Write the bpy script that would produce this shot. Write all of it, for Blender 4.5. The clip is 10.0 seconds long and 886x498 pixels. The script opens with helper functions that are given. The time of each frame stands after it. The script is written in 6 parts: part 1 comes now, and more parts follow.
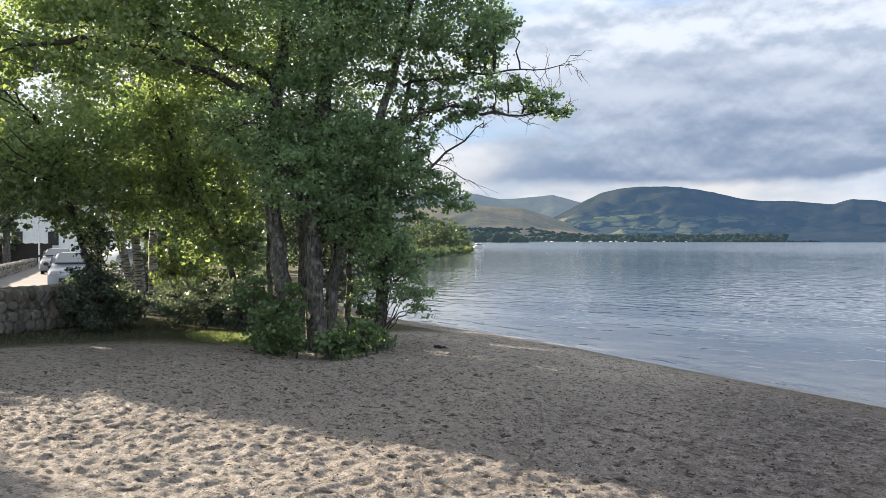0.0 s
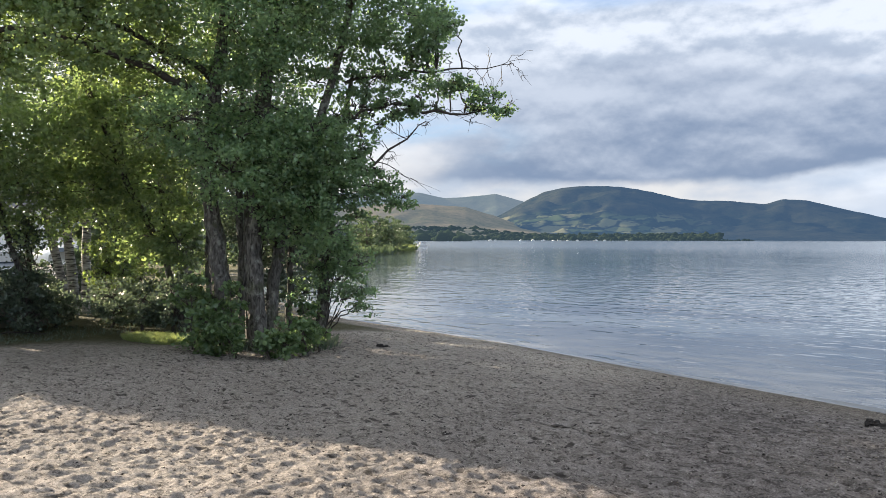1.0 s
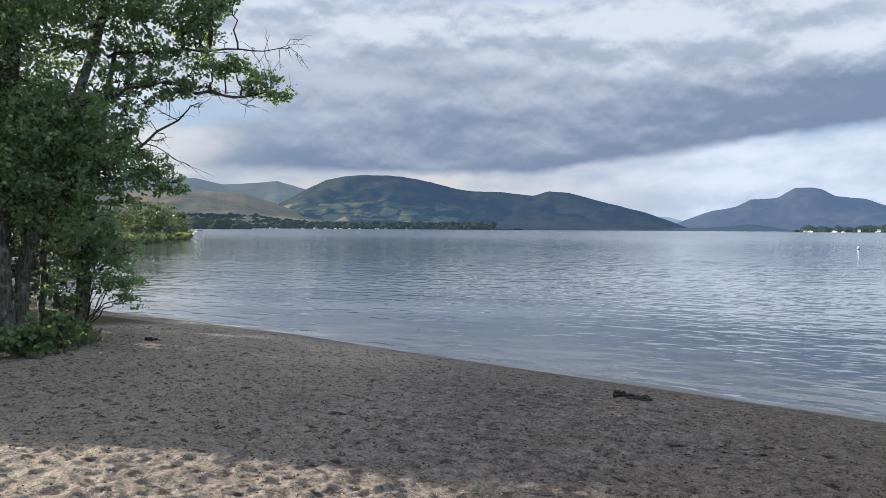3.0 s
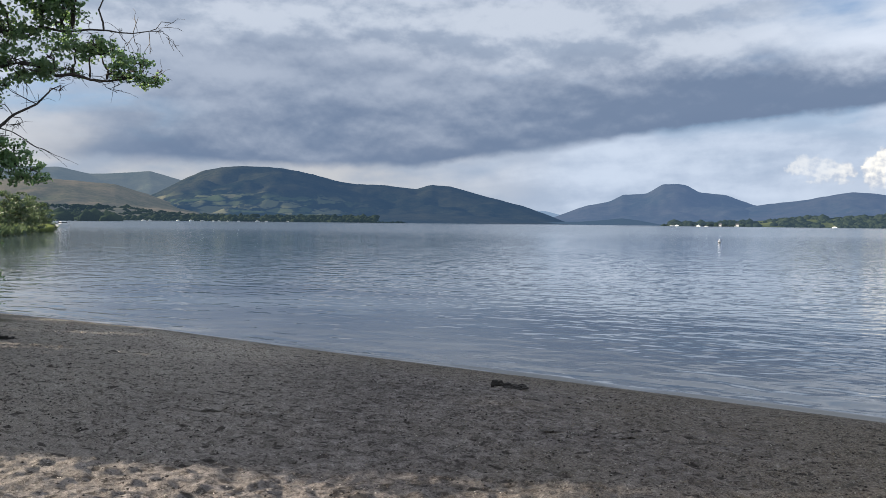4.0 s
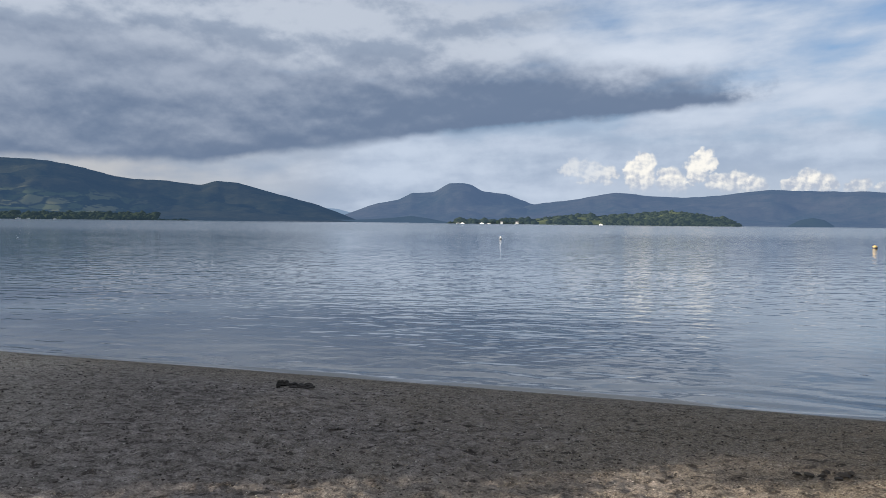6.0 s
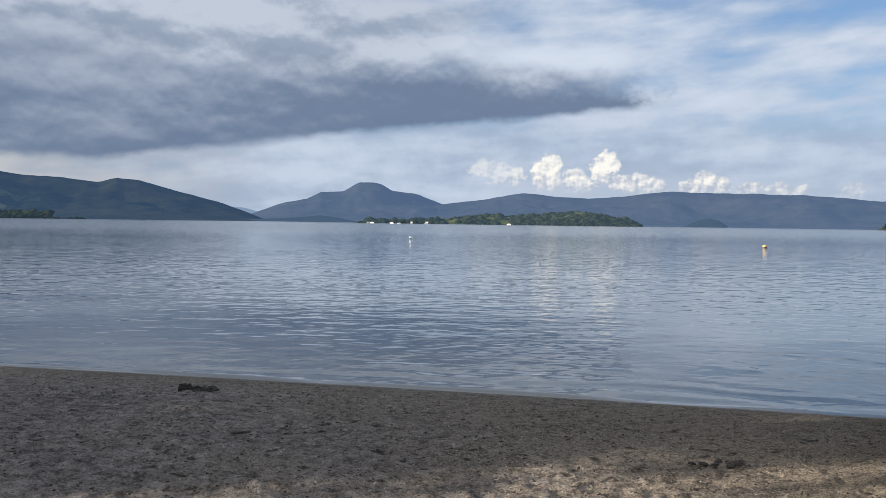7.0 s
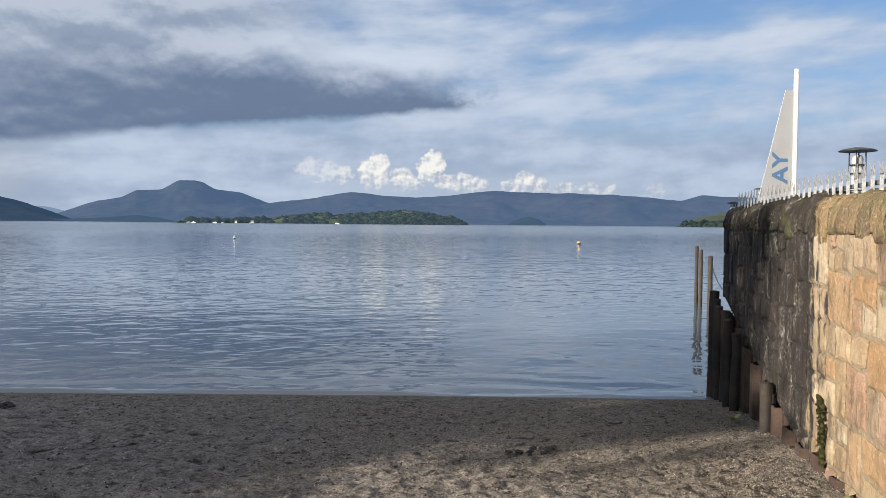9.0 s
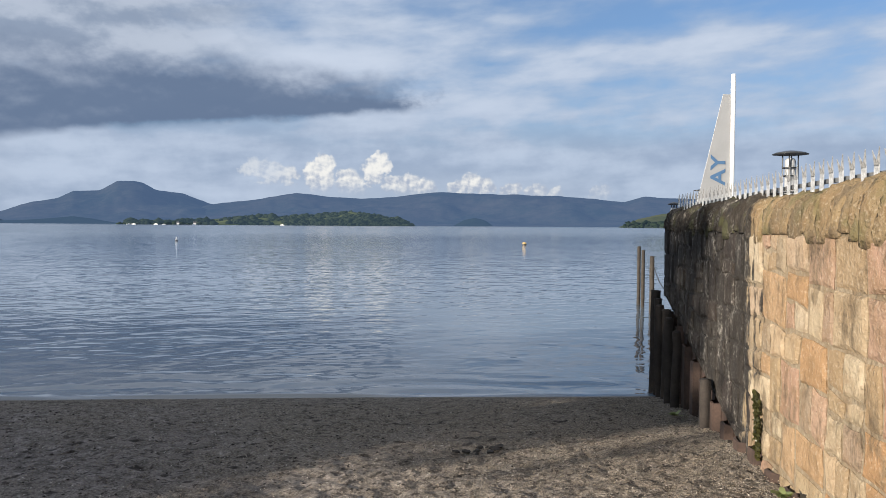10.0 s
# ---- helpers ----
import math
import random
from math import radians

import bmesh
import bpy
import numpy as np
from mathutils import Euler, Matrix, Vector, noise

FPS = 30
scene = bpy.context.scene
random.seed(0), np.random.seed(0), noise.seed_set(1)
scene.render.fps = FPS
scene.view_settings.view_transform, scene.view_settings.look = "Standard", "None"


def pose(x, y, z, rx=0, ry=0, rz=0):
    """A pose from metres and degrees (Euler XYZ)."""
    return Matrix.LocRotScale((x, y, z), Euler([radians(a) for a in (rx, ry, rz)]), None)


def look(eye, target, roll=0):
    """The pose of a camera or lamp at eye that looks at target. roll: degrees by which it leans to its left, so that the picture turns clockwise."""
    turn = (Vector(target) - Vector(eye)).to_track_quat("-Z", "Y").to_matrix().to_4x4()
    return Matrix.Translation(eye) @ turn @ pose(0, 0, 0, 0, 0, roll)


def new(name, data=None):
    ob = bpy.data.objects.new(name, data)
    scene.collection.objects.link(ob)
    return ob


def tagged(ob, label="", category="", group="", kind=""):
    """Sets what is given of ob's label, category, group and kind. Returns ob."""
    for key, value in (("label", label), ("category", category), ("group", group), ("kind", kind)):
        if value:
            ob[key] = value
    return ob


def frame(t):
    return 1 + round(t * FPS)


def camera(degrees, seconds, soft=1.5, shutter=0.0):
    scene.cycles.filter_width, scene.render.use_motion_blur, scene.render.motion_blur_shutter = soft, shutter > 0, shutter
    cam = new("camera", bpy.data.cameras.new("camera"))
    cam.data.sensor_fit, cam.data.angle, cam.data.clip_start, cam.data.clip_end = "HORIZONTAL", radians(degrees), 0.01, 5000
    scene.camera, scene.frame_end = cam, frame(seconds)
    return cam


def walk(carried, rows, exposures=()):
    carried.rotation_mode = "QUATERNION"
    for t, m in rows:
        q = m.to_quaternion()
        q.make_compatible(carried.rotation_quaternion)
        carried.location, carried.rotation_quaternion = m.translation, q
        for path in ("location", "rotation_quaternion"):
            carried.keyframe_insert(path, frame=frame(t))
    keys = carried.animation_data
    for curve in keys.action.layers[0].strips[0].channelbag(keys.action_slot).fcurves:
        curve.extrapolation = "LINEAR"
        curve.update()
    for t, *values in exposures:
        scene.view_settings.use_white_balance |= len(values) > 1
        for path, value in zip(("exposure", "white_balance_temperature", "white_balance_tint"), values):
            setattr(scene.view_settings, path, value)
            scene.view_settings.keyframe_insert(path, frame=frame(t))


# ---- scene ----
cam = camera(58.2, 10.0, soft=0.5)
PATH = [
    (0, (-0.107, -0.053, 1.964), (-1.277, 1.569, 1.943), 0.1),
    (0.5, (-0.1, -0.054, 1.965), (-1.223, 1.601, 1.942), 0.1),
    (1, (-0.094, -0.028, 1.958), (-1.147, 1.672, 1.934), 0.1),
    (1.5, (-0.098, -0.017, 1.957), (-1.063, 1.735, 1.93), 0.2),
    (2, (-0.082, -0.006, 1.959), (-0.934, 1.803, 1.925), 0.3),
    (2.5, (-0.071, -0.005, 1.956), (-0.778, 1.865, 1.914), 0.3),
    (4, (-0.034, 0.039, 1.94), (-0.304, 2.019, 1.874), 0.6),
    (4.5, (-0.02, 0.042, 1.94), (-0.151, 2.037, 1.871), 0.7),
    (5, (-0.009, 0.037, 1.943), (0.002, 2.036, 1.874), 0.9),
    (5.5, (0.011, 0.032, 1.944), (0.148, 2.026, 1.876), 0.7),
    (7, (0.043, 0.035, 1.939), (0.516, 1.977, 1.874), 0.8),
    (7.5, (0.053, 0.04, 1.939), (0.643, 1.95, 1.873), 0.8),
    (8, (0.061, 0.032, 1.941), (0.756, 1.906, 1.876), 0.8),
    (8.5, (0.084, 0.03, 1.944), (0.871, 1.868, 1.879), 0.7),
    (9, (0.095, 0.017, 1.942), (0.971, 1.814, 1.879), 0.5),
    (9.5, (0.082, -0.005, 1.943), (1.033, 1.753, 1.884), 0.5),
    (10, (0.086, -0.002, 1.943), (1.08, 1.732, 1.884), 0.4),
]
EXPO = 1.3
walk(cam, [(t, look(eye, target, roll)) for t, eye, target, roll in PATH], exposures=((0.0, EXPO + 0.68, 6300.0, 10.0), (2.5, EXPO + 0.48, 6220.0, 10.0), (4.0, EXPO + 0.12, 6030.0, 10.0), (5.0, EXPO - 0.06, 6030.0, 10.0), (7.5, EXPO + 0.0, 6030.0, 10.0), (10.0, EXPO - 0.14, 5850.0, 10.0)))

# ---- world, sun ----
SUN_AZ, SUN_EL = -91.5, 15.0     # degrees clockwise from +y; height
SKY_K = 2 ** -EXPO               # cloud radiance, as the picture shows it, before exposure


class Nodes:
    """Short names for building node trees."""

    def __init__(self, tree):
        self.tree = tree
        tree.nodes.clear()

    def add(self, kind, inputs=(), operation="", easing="", data_type="", blend="", rotation="", attribute=""):
        n = self.tree.nodes.new(kind)
        if operation:
            n.operation = operation
        if easing:
            n.interpolation_type = easing
        if data_type:
            n.data_type = data_type
        if blend:
            n.blend_type = blend
        if rotation:
            n.rotation_type = rotation
        if attribute:
            n.attribute_name = attribute
        for k, v in dict(inputs).items():
            if isinstance(v, bpy.types.NodeSocket):
                self.tree.links.new(v, n.inputs[k])
            else:
                n.inputs[k].default_value = v
        return n

    def math(self, op, a, b=0.0, c=0.0):
        return self.add("ShaderNodeMath", {0: a, 1: b, 2: c}, operation=op).outputs[0]

    def smooth(self, v, lo, hi, out0=0.0, out1=1.0):
        n = self.add("ShaderNodeMapRange", {0: v, 1: lo, 2: hi, 3: out0, 4: out1}, easing="SMOOTHSTEP")
        return n.outputs[0]

    def mix(self, f, a, b, blend="MIX"):
        n = self.add("ShaderNodeMix", {0: f, 6: a, 7: b}, data_type="RGBA", blend=blend)
        return n.outputs[2]

    def noise(self, vec, scale, detail=4.0, rough=0.55, distort=0.0):
        n = self.add("ShaderNodeTexNoise", {"Scale": scale, "Detail": detail, "Roughness": rough, "Distortion": distort})
        if vec is not None:
            self.tree.links.new(vec, n.inputs["Vector"])
        return n.outputs[0]

    def ramp(self, f, stops):
        n = self.add("ShaderNodeValToRGB", {0: f})
        e = n.color_ramp.elements
        while len(e) < len(stops):
            e.new(0.5)
        for el, (p, c) in zip(e, stops):
            el.position, el.color = p, (*c, 1)
        return n.outputs[0]

    def combine(self, x, y, z=0.0):
        return self.add("ShaderNodeCombineXYZ", {0: x, 1: y, 2: z}).outputs[0]

    def scaled(self, vec, s):
        return self.add("ShaderNodeVectorMath", {0: vec, 1: s}, operation="MULTIPLY").outputs[0]


def make_world():
    world = bpy.data.worlds.new("sky")
    scene.world = world
    world.use_nodes = True
    N = Nodes(world.node_tree)
    d = N.add("ShaderNodeTexCoord").outputs["Generated"]
    s = N.add("ShaderNodeSeparateXYZ", {0: d})
    x, y, z = s.outputs
    az = N.math("MULTIPLY", N.math("ARCTAN2", x, y), 57.29578)
    el = N.math("MULTIPLY", N.math("ARCSINE", z), 57.29578)
    sky = N.add("ShaderNodeTexSky")
    sky.sky_type, sky.sun_disc = "NISHITA", False
    sky.sun_elevation, sky.sun_rotation = radians(SUN_EL), radians(SUN_AZ % 360)
    sky.air_density, sky.dust_density, sky.ozone_density = 1.0, 0.5, 4.5
    def field(wide, high, detail=5.0, rough=0.52, lift=0.0, shift=0.0, slant=0.0):
        """Cloud noise over the sky's angles: lumps about that many degrees wide and high."""
        e = N.math("ADD", N.math("ADD", el, lift), N.math("MULTIPLY", az, -slant)) if slant or lift else el
        e = N.math("MULTIPLY", e, 1.0 / high)
        return N.noise(N.combine(N.math("ADD", N.math("MULTIPLY", az, 1.0 / wide), shift), e, shift * 1.7), 1.0, detail, rough)

    def centred(v, k):
        return N.math("MULTIPLY", N.math("SUBTRACT", v, 0.5), k)

    def plus(*terms):
        total = terms[0]
        for term in terms[1:]:
            total = N.math("ADD", total, term)
        return total

    broad = field(16.0, 5.0, 4.0, 0.5, 0.0, 3.1)
    lump = field(7.5, 3.2, 6.0, 0.50, 0.0, 7.7)
    lump_up = field(7.5, 3.2, 6.0, 0.50, 0.8, 7.7)
    puffy = field(2.1, 1.5, 7.0, 0.56, 0.0, 11.3)
    puffy_up = field(2.1, 1.5, 7.0, 0.56, 0.4, 11.3)
    sheet = field(10.0, 2.6, 5.0, 0.5, 0.0, 5.9, 0.06)
    wisp = field(3.6, 1.5, 6.0, 0.58, 0.0, 1.3, 0.08)
    relief = plus(N.math("MULTIPLY", N.math("SUBTRACT", lump, lump_up), 1.0), N.math("MULTIPLY", N.math("SUBTRACT", puffy, puffy_up), 0.45))
    # thin high veil with soft blue gaps, more of them to the east
    thick = plus(N.math("MULTIPLY", sheet, 0.62), N.math("MULTIPLY", wisp, 0.20), N.math("MULTIPLY", broad, 0.30), N.smooth(az, 18.0, 40.0, 0.10, 0.0), N.smooth(el, 11.0, 15.5, 0.0, -0.10))
    hole = N.math("MAXIMUM", N.smooth(thick, 0.36, 0.66, 0.25, 1.0), N.smooth(el, 18.0, 32.0, 0.0, 0.95))
    veil = N.mix(N.smooth(thick, 0.46, 0.76), (0.47, 0.54, 0.64, 1), (0.70, 0.735, 0.79, 1))
    # Above the view: unseen cloud tones added for fill light and lake reflections.
    veil = N.mix(N.smooth(el, 18.0, 30.0), veil, N.mix(N.smooth(plus(az, centred(broad, 12.0)), -2.0, 18.0), N.mix(lump, (0.34, 0.385, 0.46, 1), (0.56, 0.59, 0.64, 1)), N.mix(broad, (0.74, 0.79, 0.86, 1), (1.0, 1.0, 1.0, 1))))
    veil = N.mix(N.smooth(el, 32.0, 55.0), veil, N.mix(broad, (0.62, 0.66, 0.72, 1), (0.95, 0.95, 0.95, 1)))
    # grey haze low down, cream towards the west
    low = N.smooth(plus(el, centred(broad, 3.0)), 10.5, 5.0)
    grey = N.mix(N.smooth(plus(N.math("MULTIPLY", sheet, 0.7), N.math("MULTIPLY", puffy, 0.3)), 0.36, 0.64), (0.39, 0.455, 0.555, 1), (0.59, 0.645, 0.725, 1))
    cream = N.mix(N.smooth(lump, 0.36, 0.62), (0.34, 0.385, 0.45, 1), (0.55, 0.535, 0.52, 1))
    veil = N.mix(N.math("MULTIPLY", low, 0.95), veil, N.mix(N.smooth(az, 4.0, -14.0), grey, cream))
    cover = N.math("MAXIMUM", hole, N.math("MULTIPLY", low, 0.985))
    # bright billowed tops above the bank
    elw = plus(el, centred(lump, 3.0), centred(puffy, 1.0))
    reach_e = N.smooth(plus(az, centred(broad, 24.0)), 27.0, 8.0)
    tops = N.math("MULTIPLY", N.math("MULTIPLY", N.smooth(elw, 9.0, 11.0), N.smooth(elw, 17.2, 15.2)), reach_e)
    lit = N.smooth(plus(N.math("MULTIPLY", relief, 1.1), centred(lump, 0.7), N.smooth(el, 11.0, 15.0, -0.08, 0.12)), -0.18, 0.20)
    cloud = N.mix(N.math("MULTIPLY", tops, 0.93), veil, N.mix(lit, (0.32, 0.37, 0.45, 1), (0.56, 0.59, 0.64, 1)))
    cover = N.math("MAXIMUM", cover, tops)
    # the dark bank
    lo_edge = N.math("ADD", N.math("ADD", 3.9, N.math("MULTIPLY", N.math("MAXIMUM", N.math("ADD", az, 10.0), 0.0), 0.145)),
                     N.math("MULTIPLY", N.math("MAXIMUM", N.math("SUBTRACT", az, 5.0), 0.0), -0.055))
    hi_edge = plus(11.3, N.smooth(az, 0.0, -16.0, 0.0, 1.4), N.math("MULTIPLY", N.math("MAXIMUM", N.math("SUBTRACT", az, 12.0), 0.0), -0.09))
    e2 = plus(el, centred(lump, 1.1), centred(puffy, 0.9))
    above = N.math("SUBTRACT", e2, lo_edge)
    bank = N.math("MULTIPLY", N.smooth(above, -0.32, 0.48), N.smooth(N.math("SUBTRACT", plus(e2, centred(lump, 1.6), centred(puffy, 0.9)), hi_edge), 1.3, -1.6))
    bank = N.math("MULTIPLY", bank, N.math("MULTIPLY", N.smooth(plus(az, centred(lump, 10.0), centred(puffy, 6.0)), 29.5, 26.5), N.smooth(plus(az, centred(broad, 12.0)), -40.0, -25.0)))
    tone = plus(centred(lump, 0.55), N.math("MULTIPLY", relief, 0.75), centred(puffy, 0.18), centred(broad, 0.42), N.smooth(above, 0.3, 6.5, -0.26, 0.16), N.smooth(az, 12.0, -26.0, -0.05, 0.05))
    tone = N.math("MULTIPLY", tone, N.smooth(az, 10.0, -12.0, 1.0, 0.8))
    dark = N.mix(N.smooth(tone, -0.30, 0.34), (0.155, 0.205, 0.295, 1), (0.40, 0.44, 0.51, 1))
    cloud = N.mix(N.math("MULTIPLY", bank, 0.96), cloud, dark)
    cover = N.math("MAXIMUM", cover, bank)
    # the sky brightens towards the hidden sun
    west = N.smooth(plus(az, centred(broad, 10.0)), -27.0, -60.0)
    cloud = N.mix(N.math("MULTIPLY", west, 0.92), cloud, N.mix(N.smooth(lump, 0.35, 0.65), (0.57, 0.60, 0.64, 1), (0.95, 0.945, 0.92, 1)))
    cover = N.math("MAXIMUM", cover, west)
    # sunlit cumulus heads: each an angle, a height and a radius in degrees
    heads = ((16.4, 3.9, 0.85), (17.6, 3.6, 1.0), (18.7, 3.5, 0.8), (21.3, 4.3, 0.80), (20.9, 3.7, 1.05), (21.1, 3.0, 1.0), (23.0, 3.3, 0.85), (23.3, 2.7, 1.05),
             (25.2, 4.75, 0.62), (24.8, 4.1, 0.85), (25.6, 4.2, 0.6), (24.9, 3.4, 0.7), (26.2, 2.9, 0.80), (27.4, 3.05, 0.75), (28.5, 2.7, 0.85), (26.9, 2.6, 0.9),
             (31.8, 3.05, 0.85), (32.8, 2.75, 0.80), (30.9, 2.6, 0.7), (34.8, 2.5, 0.75), (36.5, 2.45, 0.75), (37.8, 2.4, 0.6), (41.0, 2.4, 0.7))
    puff = N.noise(N.combine(az, el), 1.25, 3, 0.50)
    puff_lit = N.noise(N.combine(N.math("ADD", az, -0.16), N.math("ADD", el, 0.16)), 1.25, 3, 0.50)
    jog = N.noise(N.combine(N.math("ADD", az, 40.0), el), 2.0, 2.5, 0.48)
    pa = N.math("ADD", az, centred(puff, 1.3))
    pe = N.math("ADD", el, centred(jog, 1.2))
    reach = None
    for a, e, r in heads:
        dx, dy = N.math("DIVIDE", N.math("SUBTRACT", pa, a), r * 1.2), N.math("DIVIDE", N.math("SUBTRACT", pe, e), r)
        here = N.math("SUBTRACT", 1.0, N.math("SQRT", N.math("ADD", N.math("MULTIPLY", dx, dx), N.math("MULTIPLY", dy, dy))))
        reach = N.math("MAXIMUM", reach, here) if reach else here
    cum = N.smooth(plus(reach, centred(jog, 0.5), centred(puff, 0.4)), 0.0, 0.34)
    base = N.math("SUBTRACT", el, N.math("ADD", N.smooth(az, 34.0, 22.0, 0.0, 0.6), N.math("MULTIPLY", jog, 0.8)))
    cum = N.math("MULTIPLY", cum, N.smooth(base, 0.9, 2.2))
    cum = N.math("MULTIPLY", cum, N.math("MULTIPLY", N.smooth(az, 17.5, 20.3, 0.42, 1.0), N.smooth(az, 42.0, 33.0, 0.45, 1.0)))
    skirt = N.math("MULTIPLY", N.math("MULTIPLY", N.smooth(az, 14.0, 21.0), N.smooth(az, 44.0, 35.0)), N.smooth(plus(el, centred(lump, 2.0)), 4.6, 2.4))
    cloud = N.mix(N.math("MULTIPLY", skirt, 0.6), cloud, (0.50, 0.55, 0.62, 1))
    hot = N.smooth(plus(N.math("MULTIPLY", reach, 0.35), N.math("MULTIPLY", N.math("SUBTRACT", puff, puff_lit), 1.8), centred(jog, 0.8), N.smooth(el, 2.2, 4.4, -0.20, 0.14)), -0.26, 0.56)
    cloud = N.mix(cum, cloud, N.mix(hot, (0.50, 0.53, 0.59, 1), (1.05, 0.975, 0.845, 1)))
    cover = N.math("MAXIMUM", cover, cum)
    a = N.add("ShaderNodeBackground", {0: sky.outputs[0], 1: 0.055})
    b = N.add("ShaderNodeBackground", {0: cloud, 1: SKY_K})
    m = N.add("ShaderNodeMixShader", {0: cover, 1: a.outputs[0], 2: b.outputs[0]})
    N.add("ShaderNodeOutputWorld", {0: m.outputs[0]})


make_world()
sun_data = bpy.data.lights.new("sun", "SUN")
sun_data.energy, sun_data.angle, sun_data.color = 5.0, radians(0.6), (1.0, 0.83, 0.62)
sun = new("sun", sun_data)
_a, _e = radians(SUN_AZ), radians(SUN_EL)
SUN_DIR = Vector((math.sin(_a) * math.cos(_e), math.cos(_a) * math.cos(_e), math.sin(_e)))
sun.matrix_world = look(SUN_DIR * 50, (0, 0, 0))


# ---- materials ----
def material(name):
    m = bpy.data.materials.new(name)
    m.use_nodes = True
    return m, Nodes(m.node_tree)


def finish(N, shader):
    N.add("ShaderNodeOutputMaterial", {0: shader})


def plain(name, colour, rough=0.6, metal=0.0, vary=0.25, scale=6.0, bump=0.0, spec=0.5):
    """A surface with grain at two scales."""
    m, N = material(name)
    p = N.add("ShaderNodeTexCoord").outputs["Object"]
    big, fine = N.noise(p, scale, 4), N.noise(p, scale * 9, 3)
    f = N.math("ADD", N.math("MULTIPLY", big, 0.65), N.math("MULTIPLY", fine, 0.35))
    lo, hi = [tuple(min(1.0, c * k) for c in colour) for k in (1 - vary * 1.6, 1 + vary * 1.4)]
    col = N.ramp(f, [(0.3, lo), (0.7, hi)])
    b = N.add("ShaderNodeBsdfPrincipled", {"Base Color": col, "Roughness": rough, "Metallic": metal, "Specular IOR Level": spec})
    if bump:
        bp = N.add("ShaderNodeBump", {"Strength": 0.6, "Distance": bump, "Height": f})
        N.tree.links.new(bp.outputs[0], b.inputs["Normal"])
    finish(N, b.outputs[0])
    return m


def leaf_material(name, dark, light, glow):
    """Leaves: two greens by leaf, light passes through."""
    m, N = material(name)
    isl = N.add("ShaderNodeNewGeometry").outputs["Random Per Island"]
    p = N.add("ShaderNodeTexCoord").outputs["Object"]
    f = N.math("ADD", N.math("MULTIPLY", isl, 0.6), N.math("MULTIPLY", N.noise(p, 1.2, 2), 0.4))
    col = N.ramp(f, [(0.2, dark), (0.8, light)])
    d = N.add("ShaderNodeBsdfPrincipled", {"Base Color": col, "Roughness": 0.33, "Specular IOR Level": 0.6})
    t = N.add("ShaderNodeBsdfTranslucent", {0: N.mix(isl, (*glow, 1), (glow[0] * 1.4, glow[1] * 1.2, glow[2], 1))})
    mx = N.add("ShaderNodeMixShader", {0: 0.48, 1: d.outputs[0], 2: t.outputs[0]})
    finish(N, mx.outputs[0])
    return m


